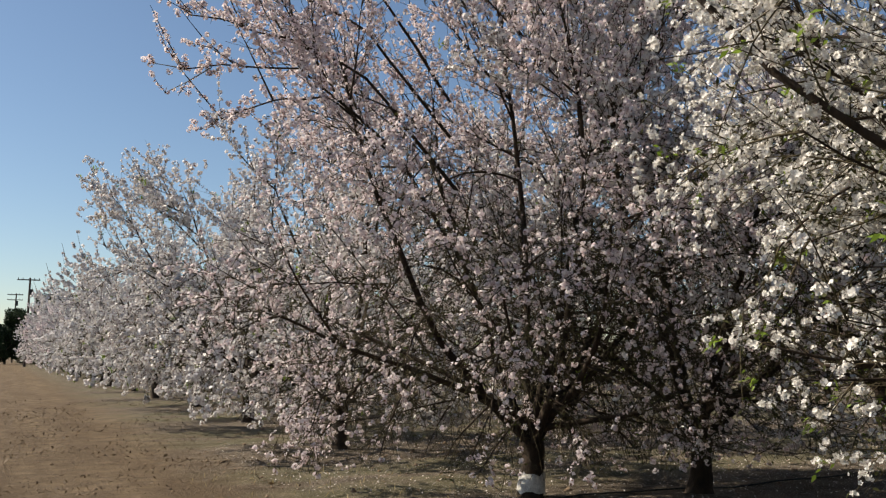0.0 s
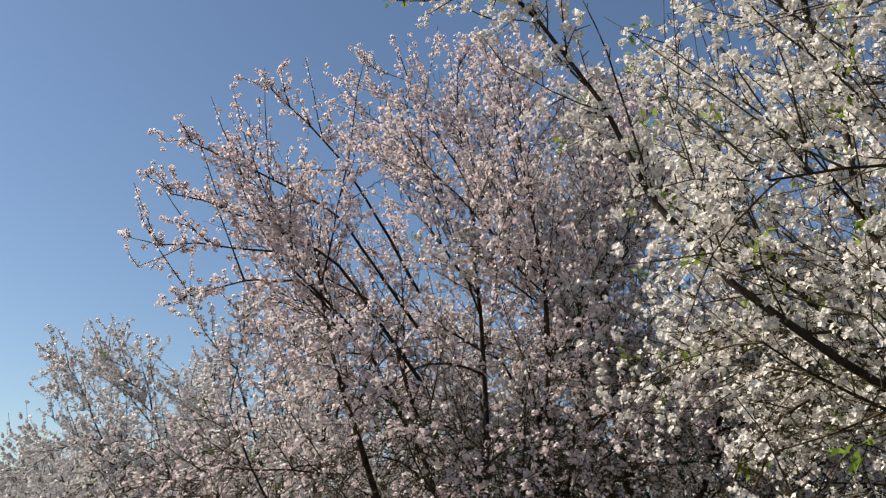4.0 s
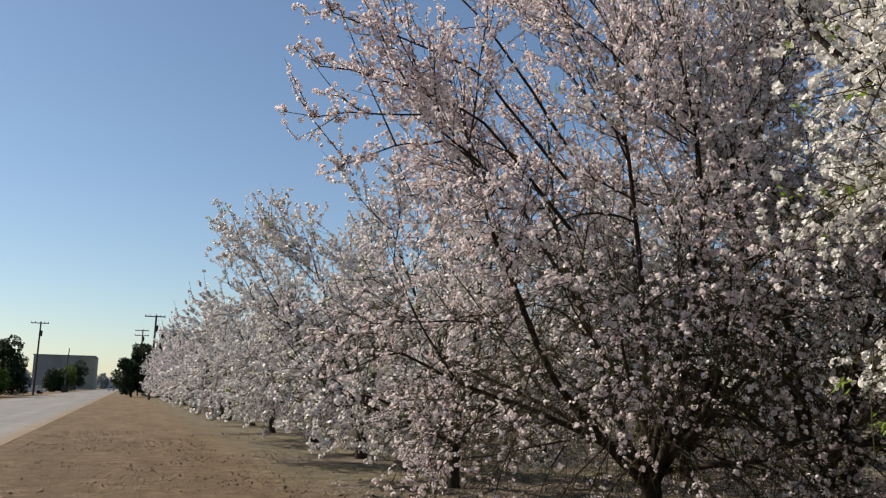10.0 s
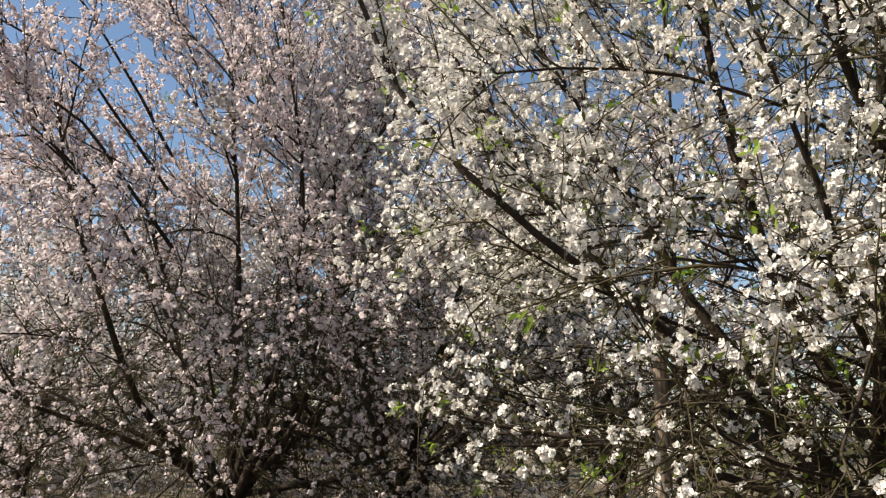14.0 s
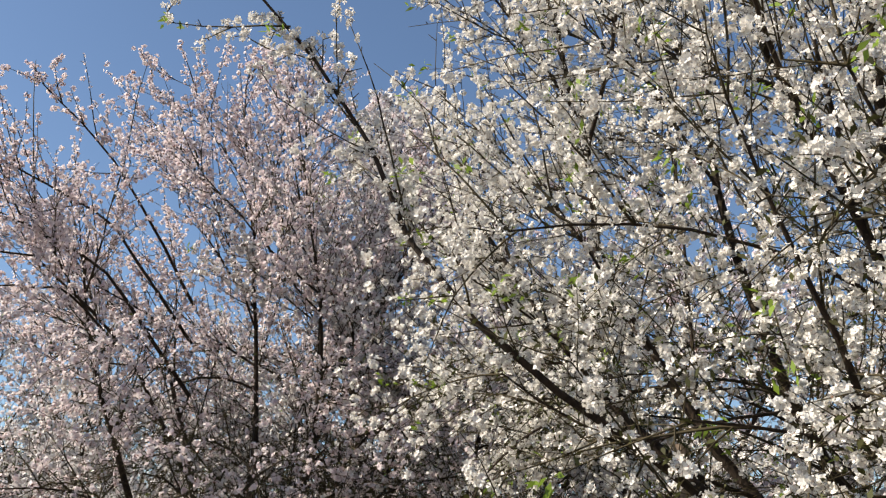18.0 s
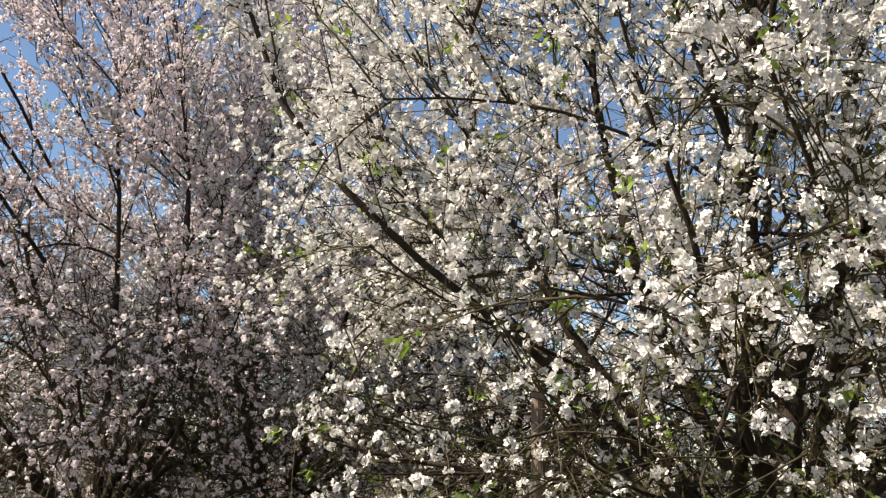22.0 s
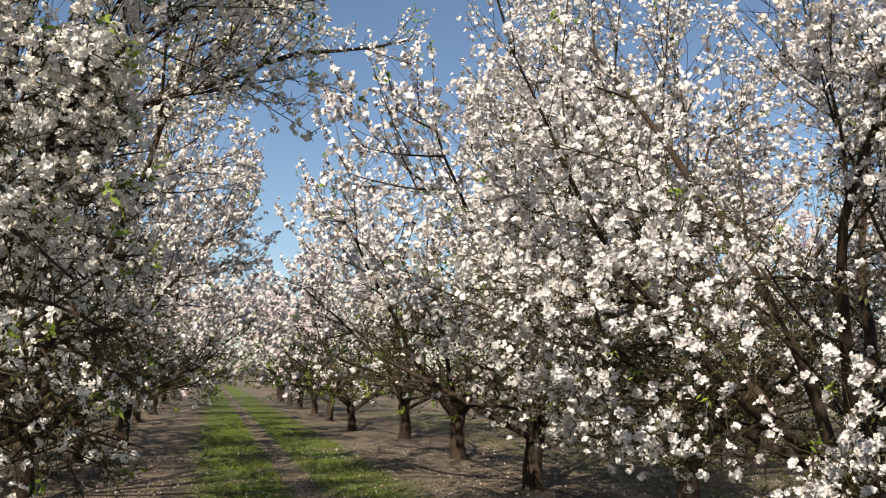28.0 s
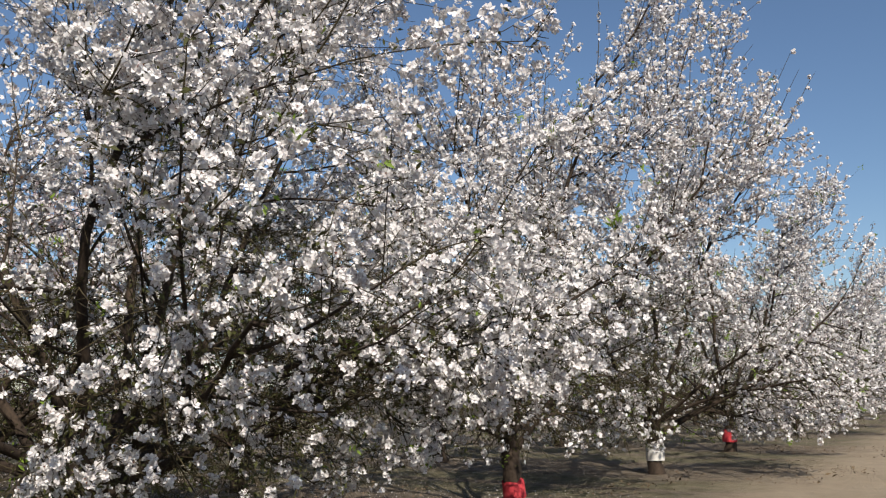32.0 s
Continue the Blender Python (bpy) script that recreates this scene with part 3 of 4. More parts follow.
# place, seed, crown (radius, lowest twigs, top, widest height), kind, more
NEAR_TREES = [
    # the tree by the camera's first standing place, with a long bare bough against the sky and one out over the alley
    ((5.5, 1.45, 0), 13, (3.35, 0.9, 7.3, 2.6, 2.3), "near_cream", dict(bare=0.6, trunk_r=0.12, whips=3.0, clear=(-1.6, 3.4), guides=(
        (((0, 0, 0.9), (-1.7, 0.35, 1.9), (-2.6, 0.75, 2.45), (-3.0, 1.15, 3.05), (-3.2, 1.35, 3.75), (-3.7, 1.6, 4.4)), 0.032, 0.007),
        (((0, 0, 0.7), (0.0, -0.13, 2.1), (0.08, -0.43, 2.8), (0.13, -0.64, 3.24), (0.1, -0.5, 3.67), (0.15, -0.7, 4.6)), 0.085, 0.04),
        (((0.05, -0.3, 2.4), (0.5, -1.3, 3.6), (1.0, -2.4, 4.3), (1.45, -3.7, 4.8)), 0.05, 0.009),
        (((-0.2, 0.2, 1.1), (-1.2, -0.3, 2.3), (-1.9, -0.6, 3.6), (-2.1, -0.7, 5.6)), 0.045, 0.012),
        (((-0.3, 0.3, 1.3), (-1.0, 0.9, 2.4), (-1.3, 1.35, 3.5), (-1.35, 1.4, 4.4), (-1.4, 1.65, 5.7)), 0.04, 0.01),
        (((0, 0.2, 1.4), (-0.5, 0.6, 2.6), (-0.74, 0.8, 3.84), (-0.65, 0.86, 4.95), (-0.6, 1.0, 6.4)), 0.045, 0.011),
        (((-0.2, -0.2, 0.9), (-1.5, -0.7, 1.9), (-2.3, -1.0, 2.3), (-2.9, -1.2, 2.25)), 0.035, 0.009),
        (((-0.2, -0.3, 1.2), (-1.3, -1.0, 2.6), (-2.2, -1.4, 3.0), (-2.8, -1.6, 2.85)), 0.035, 0.009),
        (((-0.2, -0.2, 0.8), (-1.4, -0.7, 1.5), (-2.2, -1.1, 1.75), (-2.8, -1.2, 1.65)), 0.03, 0.008),
    ))),
    ((4.9, -5.4, 0), 15, (4.3, 0.85, 7.8, 2.9, 2.2, 0.55), "near_white", dict(trunk_r=0.13, skirt=6, bare=0.1, guides=(
        (((0, 0, 0.8), (-1.0, -0.9, 1.5), (-2.0, -1.6, 1.75), (-2.9, -2.1, 1.55)), 0.04, 0.009),
        (((0, 0, 0.8), (-1.2, -0.4, 1.7), (-2.3, -0.7, 2.1), (-3.2, -0.9, 2.0)), 0.04, 0.009),
    ))),
    ((5.45, 8.55, 0), 11, (3.9, 0.4, 7.6, 3.2, 2.1), "half_pink", dict(whips=2.5, band=(0.04, 0.27, PAINT_WHITE), crotch=0.62, guides=(
        (((-0.8, -0.1, 2.4), (-1.9, -0.3, 3.8), (-2.9, -0.45, 4.4), (-3.5, -0.45, 4.35), (-4.05, -0.45, 4.25)), 0.026, 0.006),
        (((-1.9, -0.3, 3.7), (-2.6, -0.4, 4.2), (-3.2, -0.5, 4.05), (-3.75, -0.45, 3.8)), 0.016, 0.005),
        (((-1.0, -0.1, 3.4), (-2.2, -0.3, 4.5), (-3.1, -0.4, 4.75), (-4.0, -0.45, 4.8)), 0.024, 0.006),
        (((-1.0, 0, 4.0), (-2.2, -0.3, 5.0), (-3.1, -0.45, 5.2), (-3.9, -0.45, 5.4)), 0.02, 0.006),
        (((-1.0, 0, 4.4), (-2.0, -0.3, 5.4), (-2.6, -0.4, 5.9), (-3.2, -0.45, 6.2)), 0.02, 0.006),
        (((0.2, 0, 1.2), (0.7, -0.1, 3.5), (1.1, -0.2, 5.3), (1.3, -0.2, 6.8)), 0.045, 0.01),
        (((0.0, 0, 0.9), (-0.2, -0.2, 3.4), (-0.5, -0.3, 5.1), (-0.7, -0.3, 6.3)), 0.045, 0.01),
    ))),
    ((7.45, 8.0, 0), 12, (3.6, 0.5, 7.7, 2.8, 2.1), "half_white", dict(guides=((((-0.2, 0, 1.3), (-0.7, 0, 3.5), (-0.9, -0.2, 5.5), (-1.0, -0.2, 7.6)), 0.045, 0.01),))),
    ((11.3, 1.65, 0), 14, (3.5, 1.1, 7.0, 2.8), "half_white", dict(clear=(-1.8, 2.6))),
    ((8.6, -6.1, 0), 18, (3.4, 0.8, 7.4, 2.8, 2.1), "half_white", {}),
    ((4.7, -11.5, 0), 16, (4.2, 0.8, 8.6, 3.0, 2.2), "half_white", dict(band=(0.2, 0.42, PAINT_RED), crotch=0.85)),
]
# further trees of the rows whose places differ from the even grid: place, kind, turn, size
SET_TREES = [
    ((4.9, -17.3), "south_white", 8, 1.06, PAINT_WHITE), ((5.1, -22.9), "south_white", 172, 1.05, PAINT_RED), ((5.3, 14.4), "front_white", -10, 0.95, None), ((5.3, 20.8), "front_white", 170, 1.06, None),
    ((11.2, 7.3), "mid_pink", 10, 1.15, None), ((11.5, -5.25), "mid_white", 178, 1.14, None), ((16.1, -5.4), "mid_other", 10, 1.16, None), ((21.5, -5.5), "mid_white", -8, 1.14, None),
    ((13.3, 13.6), "mid_white", 188, 1.15, None), ((17.7, 13.2), "mid_pink", 0, 1.0, None), ((16.4, 1.7), "mid_white", 5, 1.0, None),
]
HOSES = [(1.7, 5.2, 26), (8.2, 4.5, 26), (-5.5, 5.2, 26)]
PROP = ((4.34, 2.36), (4.33, 2.40), 2.35)
POLES = [(2.7, 120, 11.0, False), (1.9, 178, 12.6, True), (-13.7, 150, 11.4, False)]
POST = (-13.0, 210, 9.7)
BIN = (-12.5, 205)
CARS = [(-5.1, 330, CAR_WHITE, "white car coming along the far road", 0.0), (-15.8, 170, CAR_WHITE, "pale parked car beside the road", 80.0)]
WAREHOUSE = (-39.2, -14.2, 420, 40, 14.4)
ROADSIDE_TREES = [
    ("dark_evergreen", "dark broad tree on the far roadside", "tree", -21.5, 124, 9.6, 4.6, EVERGREEN, 41, dict(low=0.0)),
    ("dark_evergreen", "dark low hedge tree on the far roadside", "tree", -19.5, 112, 5.0, 4.2, EVERGREEN, 42, dict(low=0.0)),
    ("dark_evergreen", "dark broad tree on the far roadside", "tree", -25.5, 118, 9.2, 5.0, EVERGREEN, 43, dict(low=0.0)),
    ("dark_evergreen", "tall dark evergreen at the end of the orchard", "tree", 0.6, 150, 8.4, 3.3, EVERGREEN, 31, dict(low=0.02, trunk=0.2)),
    ("dark_evergreen", "dark round evergreen beside the road", "tree", 3.4, 156, 8.8, 3.3, EVERGREEN, 32, dict(low=0.02, trunk=0.2)),
    ("flat_topped_tree", "dark flat-topped tree behind the orchard", "tree", 7.6, 170, 13.4, 3.2, EVERGREEN, 33, dict(low=0.5)),
    ("dark_evergreen", "dark broad tree on the far roadside", "tree", -19.0, 128, 9.0, 3.8, EVERGREEN, 34, dict(low=0.02)),
    ("dark_evergreen", "dark broad tree on the far roadside", "tree", -18.0, 146, 8.6, 4.2, EVERGREEN, 35, dict(low=0.02)),
    ("green_shrub", "bright green shrub on the far roadside", "shrub", -16.5, 122, 4.4, 3.0, SHRUB, 36, dict(low=0.0)),
    ("green_shrub", "bright green shrub beside the warehouse", "shrub", -17.0, 270, 7.0, 4.4, SHRUB, 37, dict(low=0.0)),
    ("dark_evergreen", "dark tree beside the warehouse", "tree", -15.4, 300, 11.0, 3.6, EVERGREEN, 38, dict(low=0.02)),
    ("dark_evergreen", "dark tree on the far roadside", "tree", -28, 130, 10.5, 6.0, EVERGREEN, 39, dict(low=0.02)),
    ("dark_evergreen", "dark low hedge tree on the far roadside", "tree", -16.5, 230, 6.0, 3.4, EVERGREEN, 40, dict(low=0.0)),
]


# ------------------------------------------------------------------ ground, road, verge
def ground_material():
    m, tree, p = material("orchard ground", 0.95, 0.0, 0.15)
    pos = tree.nodes.new("ShaderNodeNewGeometry").outputs["Position"]
    xyz = tree.nodes.new("ShaderNodeSeparateXYZ")
    tree.links.new(pos, xyz.inputs[0])
    wob = noise_fac(tree, 0.7, 5.0, 0.65, pos)

    def calc(op, a, b):
        n = tree.nodes.new("ShaderNodeMath")
        n.operation = op
        for slot, v in ((0, a), (1, b)):
            if isinstance(v, (int, float)):
                n.inputs[slot].default_value = v
            else:
                tree.links.new(v, n.inputs[slot])
        return n.outputs[0]

    def band(value, at, soft, noise_amount=1.0):
        """0 below at, 1 above, with an uneven edge."""
        w = calc("ADD", value, calc("MULTIPLY", calc("SUBTRACT", wob, 0.5), noise_amount))
        return calc("MINIMUM", calc("MAXIMUM", calc("DIVIDE", calc("SUBTRACT", w, at - soft), 2 * soft), 0.0), 1.0)

    fine = noise_fac(tree, 22.0, 6.0, 0.75, pos)
    mid = noise_fac(tree, 2.3, 5.0, 0.7, pos)
    streak = noise_fac(tree, 0.9, 6.0, 0.72, pos, stretch=(1.0, 0.16, 1.0))
    sand = mixed(tree, ramp(tree, mid, [(0.36, (0, 0, 0)), (0.64, (1, 1, 1))]), (0.062, 0.044, 0.026), (0.23, 0.17, 0.108))
    sand = mixed(tree, ramp(tree, streak, [(0.42, (0, 0, 0)), (0.6, (0.95, 0.95, 0.95))]), sand, (0.08, 0.055, 0.033))
    sand = mixed(tree, ramp(tree, fine, [(0.42, (0, 0, 0)), (0.6, (1, 1, 1))]), sand, (0.135, 0.096, 0.058))
    # southern sand coloured paler for the sunlight it throws straight back to the viewer
    south_sunlit = calc("SUBTRACT", 1.0, band(xyz.outputs["Y"], -8.0, 2.5, 3.0))
    sand = mixed(tree, calc("MULTIPLY", south_sunlit, 0.75), sand, mixed(tree, mid, (0.26, 0.21, 0.15), (0.42, 0.35, 0.26)))
    soil = mixed(tree, ramp(tree, mid, [(0.35, (0, 0, 0)), (0.65, (1, 1, 1))]), (0.055, 0.042, 0.029), (0.16, 0.13, 0.095))
    crumbs = ramp(tree, noise_fac(tree, 55.0, 3.0, 0.8, pos), [(0.58, (0, 0, 0)), (0.64, (1, 1, 1))])
    littered = mixed(tree, crumbs, soil, (0.46, 0.40, 0.36))
    grass = mixed(tree, mid, (0.05, 0.08, 0.015), (0.11, 0.14, 0.03))
    # strips along the rows: grass in the middle of each alley, a bare wheel track along its centre
    rel = calc("SUBTRACT", xyz.outputs["Y"], ALLEY_Y)
    off = calc("ABSOLUTE", calc("SUBTRACT", calc("MULTIPLY", calc("FRACT", calc("ADD", calc("DIVIDE", rel, ROW_GAP), 0.5), 0.0), ROW_GAP), ROW_GAP / 2), 0.0)
    strip = calc("MULTIPLY", calc("SUBTRACT", 1.0, band(off, 1.55, 0.3, 0.9)), band(off, 0.22, 0.12, 0.5))
    strip = calc("MULTIPLY", strip, ramp(tree, noise_fac(tree, 1.1, 4.0, 0.7, pos), [(0.33, (0.15, 0.15, 0.15)), (0.5, (1, 1, 1))]))
    main = calc("SUBTRACT", 1.0, band(calc("ABSOLUTE", rel, 0.0), 3.0, 0.5, 0.2))
    strip = calc("MULTIPLY", strip, calc("ADD", 0.22, calc("MULTIPLY", main, 0.78)))
    floor = mixed(tree, strip, littered, grass)
    inside = band(xyz.outputs["X"], 2.8, 0.8, 2.0)
    base = mixed(tree, inside, sand, floor)
    tree.links.new(base, p.inputs["Base Color"])
    bumped(tree, p, fine, 1.0, 0.05)
    return m


def road_material():
    """Worn asphalt with blown sand over both edges."""
    m, tree, p = material("worn asphalt", 0.9, 0.0, 0.25)
    pos = tree.nodes.new("ShaderNodeNewGeometry").outputs["Position"]
    xyz = tree.nodes.new("ShaderNodeSeparateXYZ")
    tree.links.new(pos, xyz.inputs[0])
    broad = noise_fac(tree, 0.35, 5.0, 0.6, pos)
    worn = noise_fac(tree, 0.8, 5.0, 0.65, pos, stretch=(1.0, 0.05, 1.0))
    fine = noise_fac(tree, 60.0, 4.0, 0.7, pos)
    tar = mixed(tree, broad, (0.10, 0.097, 0.095), (0.185, 0.18, 0.176))
    tar = mixed(tree, ramp(tree, worn, [(0.4, (0, 0, 0)), (0.65, (0.6, 0.6, 0.6))]), tar, (0.22, 0.21, 0.2))
    middle = (ROAD_X[0] + ROAD_X[1]) / 2
    off = node(tree, "ShaderNodeMath")
    off.operation = "SUBTRACT"
    off.inputs[1].default_value = middle
    tree.links.new(xyz.outputs["X"], off.inputs[0])
    far = node(tree, "ShaderNodeMath")
    far.operation = "ABSOLUTE"
    tree.links.new(off.outputs[0], far.inputs[0])
    add = node(tree, "ShaderNodeMath")
    add.operation = "MULTIPLY_ADD"
    add.inputs[1].default_value = 1.6
    tree.links.new(noise_fac(tree, 0.9, 6.0, 0.7, pos, stretch=(1.0, 0.4, 1.0)), add.inputs[0])
    tree.links.new(far.outputs[0], add.inputs[2])
    span = node(tree, "ShaderNodeMapRange", **{"From Min": ROAD_X[1] - middle + 0.05, "From Max": ROAD_X[1] - middle + 0.75})
    tree.links.new(add.outputs[0], span.inputs["Value"])
    tree.links.new(mixed(tree, span.outputs["Result"], tar, mixed(tree, broad, (0.12, 0.085, 0.05), (0.24, 0.175, 0.11))), p.inputs["Base Color"])
    bumped(tree, p, fine, 0.35, 0.006)
    return m


def strips(x_edges, y_edges, name, mat, height):
    xs, ys = np.array(x_edges, float), np.array(y_edges, float)
    gx, gy = np.meshgrid(xs, ys, indexing="ij")
    z = height(gx, gy)
    n = len(ys)
    i = np.arange(len(xs) * n).reshape(len(xs), n)
    faces = np.stack([i[:-1, :-1], i[1:, :-1], i[1:, 1:], i[:-1, 1:]], -1).reshape(-1, 4)
    return solid(name, np.stack([gx, gy, z], -1).reshape(-1, 3), faces, mat, smooth=True)


def lumpy(x, y):
    near = np.exp(-((x - 5) ** 2 + y ** 2) / 900.0)
    return near * (0.025 * np.sin(1.7 * x + 0.6 * np.sin(0.9 * y)) * np.sin(1.3 * y + 0.5) + 0.015 * np.sin(4.1 * x + 1.1 * y) * np.sin(3.3 * y)) - 0.02


edges_x = np.r_[-3000, -800, -200, -60, -30, np.arange(-16, 30, 0.3), 34, 40, 60, 120, 300, 900, 3000]
edges_y = np.r_[-3000, -900, -300, -120, -60, -40, np.arange(-26, 30, 0.35), 34, 40, 60, 120, 300, 900, 3000]
ground = strips(edges_x, edges_y, "ground", ground_material(), lumpy)
tagged(ground, "sandy verge and orchard floor strewn with petals", "ground", kind="structure")
road = strips(np.linspace(ROAD_X[0], ROAD_X[1], 9), np.r_[-600, -200, -60, np.arange(-30, 60, 2.0), 100, 200, 500, 1200],
              "road", road_material(), lambda x, y: 0.008 - 0.012 * ((x - (ROAD_X[0] + ROAD_X[1]) / 2) / 4) ** 2 + 0 * y)
tagged(road, "worn grey asphalt country road with sandy edges", "road", kind="structure")


def scatter(name, rng, x, y, mat, label, category, make, parent=None):
    v, f = make(rng, np.stack([x, y, lumpy(x, y)], 1))
    return tagged(solid(name, v, f, mat), label, category, kind="stuff")


def lying_petals(rng, q):
    up = unit(rng.normal(0, 0.35, q.shape) + [0, 0, 1])
    u = unit(np.cross(up, rng.normal(0, 1, q.shape)))
    w = np.cross(up, u)
    s = rng.uniform(0.007, 0.016, (len(q), 1))
    c = q + [0, 0, 0.012]
    return np.stack([c - u * s, c - w * s * 0.7, c + u * s, c + w * s * 0.7], 1).reshape(-1, 3), np.arange(len(q) * 4).reshape(-1, 4)


def lying_bits(rng, q):
    up = unit(rng.normal(0, 0.5, q.shape) + [0, 0, 1])
    u = unit(np.cross(up, rng.normal(0, 1, q.shape)))
    w = np.cross(up, u)
    s = rng.gamma(2.0, 0.007, (len(q), 1)) + 0.007
    c = q + [0, 0, 0.018]
    return np.stack([c - u * s, c - w * s * 0.35, c + u * s, c + w * s * 0.35], 1).reshape(-1, 3), np.arange(len(q) * 4).reshape(-1, 4)


def blades(rng, q):
    way = unit(rng.normal(0, 0.45, q.shape) + [0, 0, 1])
    return quads_at(rng, q, way, 0.075, 0.006, 0.0)


def clods(rng, q):
    base = np.array([[1, 0, 0], [0, 1, 0], [-1, 0, 0], [0, -1, 0], [0, 0, 0.8], [0, 0, -0.6]], float)
    tri = np.array([[0, 1, 4], [1, 2, 4], [2, 3, 4], [3, 0, 4], [1, 0, 5], [2, 1, 5], [3, 2, 5], [0, 3, 5]])
    s = rng.gamma(2.0, 0.006, (len(q), 1, 1)) + 0.004
    pts = q[:, None] + base[None] * s * rng.uniform(0.6, 1.3, (len(q), 6, 1))
    return pts.reshape(-1, 3), (tri[None] + 6 * np.arange(len(q))[:, None, None]).reshape(-1, 3)


rng = np.random.default_rng(5)
n = 26000
px = rng.uniform(3.2, 20, n)
py = rng.uniform(-14, 16, n)
scatter("fallen_petals", rng, px, py, FALLEN, "white fallen petals strewn under the trees", "petals", lying_petals)
n = 9000
scatter("soil_clods", rng, rng.uniform(-2.5, 14, n), rng.uniform(-14, 18, n), CLOD, "small clods and stones on the bare soil", "clods", clods)
n = 22000
gx = rng.uniform(4.5, 34, n)
k = rng.choice([-1, 0, 0, 0, 0, 0, 0, 0, 1], n)
side = rng.choice([-1, 1], n)
gy = ALLEY_Y + k * ROW_GAP + side * rng.uniform(0.25, 1.5, n)
patch = np.array([noise.noise(Vector((a * 0.8, b * 0.8, 3))) for a, b in zip(gx, gy)]) > -0.12
scatter("alley_grass", rng, gx[patch], gy[patch], GRASS, "short green grass strips along the alley", "grass", blades)
n = 34000
lx = rng.uniform(-2.6, 5.0, n)
ly = rng.uniform(-26, 34, n)
heap = np.array([noise.noise(Vector((a * 0.5, b * 0.35, 7))) for a, b in zip(lx, ly)]) > -0.05
scatter("leaf_litter", rng, lx[heap], ly[heap], LITTER, "brown leaf and twig litter along the verge", "litter", lying_bits)
n = 700
scatter("dry_grass", rng, rng.uniform(2.2, 5.5, n), rng.uniform(-8, 12, n), STRAW, "dry grass wisps at the orchard's edge", "grass", blades)

# ------------------------------------------------------------------ the orchard
for place, seed, shape, kind, kw in NEAR_TREES:
    mat, label, pieces = KINDS[kind]
    tree = almond("almond_tree", seed, shape, mat, label, **{**pieces, **kw})
    tree.matrix_world = pose(*place, 0)

FAR = {}
for kind in ("front_white", "front_pink", "south_white", "line_white", "line_pink", "mid_white", "mid_pink", "mid_other", "far_white", "far_pink", "far_other"):
    mat, label, pieces = KINDS[kind]
    FAR[kind] = almond("almond_tree", 60 + len(FAR), (3.75, 0.5, 7.8, 3.0, 2.1) if kind[:3] in ("fro", "lin", "sou") else (3.9, 0.95, 6.9, 2.7, 2.0), mat, label, **pieces)
used = set()
rng = np.random.default_rng(17)
taken = [np.array(t[0][:2]) for t in NEAR_TREES]


def plant(q, kind, turn, size, tall=1.0):
    m = pose(q[0], q[1], 0, 0, 0, turn) @ Matrix.Diagonal((size, size, size * tall, 1))
    tree = FAR[kind] if kind not in used else copy_thing(FAR[kind], m)
    used.add(kind)
    tree.matrix_world = m
    taken.append(np.array(q))
    return tree


def ring_of_paint(tree, paint):
    z = np.linspace(0.22, 0.5, 4)
    v, f = tubes(np.stack([0 * z, 0 * z, z], 1)[None], np.full((1, 4), 0.165), 12)
    v[:, 2] += np.array([noise.noise(Vector(p) * 14) for p in v]) * 0.05
    trunk = next(o for o in tree.children if o.name.startswith("trunk"))
    solid("paint_band", v, f, paint, trunk, "red painted band" if paint is PAINT_RED else "whitewashed band", smooth=True)


painted = []
for q, kind, turn, size, paint in SET_TREES:
    painted.append((plant(q, kind, turn, size), paint))
for row in range(-12, 30):
    y = ROW_Y + row * ROW_GAP
    many = 11 if row in (-1, 0) else (6 if -3 <= row <= 3 else (3 if row < 12 else 2))
    for i in range(many):
        q = np.array([FRONT_X + i * TREE_GAP + rng.normal(0, 0.2), y + rng.normal(0, 0.2)])
        if min(np.linalg.norm(q - s) for s in taken) < 2.6:
            continue
        d = math.hypot(*q)
        tint = str(rng.choice(["white", "white", "pink", "other", "other"]))
        kind = ("mid_" if d < 19 else "far_") + tint
        if i == 0 and y < -10:
            kind = "line_white" if y < -40 else "south_white"
        elif i == 0 and y > 10:
            kind = ("front_" if d < 30 else "line_") + ("pink" if tint == "pink" else "white")
        plant(q, kind, float(rng.choice([0, 180]) + rng.normal(0, 12)), float(rng.uniform(0.9, 1.06)), float(rng.uniform(0.92, 1.05)))
for tree, paint in painted:
    if paint:
        ring_of_paint(tree, paint)
for kind, ob in FAR.items():
    if kind not in used:
        for o in (*ob.children_recursive, ob):
            bpy.data.objects.remove(o)


# drip hoses on the ground, one along each near row
def hose(y, x0, x1, seed):
    r = np.random.default_rng(seed)
    x = np.linspace(x0, x1, 60)
    line = np.stack([x, y + 0.12 * np.sin(x * 0.9 + seed) + np.cumsum(r.normal(0, 0.012, 60)), 0 * x], 1)
    line[:, 2] = lumpy(line[:, 0], line[:, 1]) + 0.012
    v, f = tubes(line[None], np.full((1, 60), 0.010), 6)
    return tagged(solid("drip_hose", v, f, HOSE, smooth=True), "black plastic drip hose lying along the tree row", "hose", "drip hoses")


for i, (y, x0, x1) in enumerate(HOSES):
    hose(y, x0, x1, i + 1)

# the wooden prop beside the near tree
bm = bmesh.new()
(px0, py0), (px1, py1), ph = PROP
cone(bm, (px0, py0, -0.1), (px1, py1, ph), 0.05, 0.04, 10)
for w in bm.verts:
    w.co += Vector((noise.noise(w.co * 8), noise.noise(w.co * 8 + Vector((5, 0, 0))), 0)) * 0.01
prop = part("prop_post", bm, POST_WOOD)
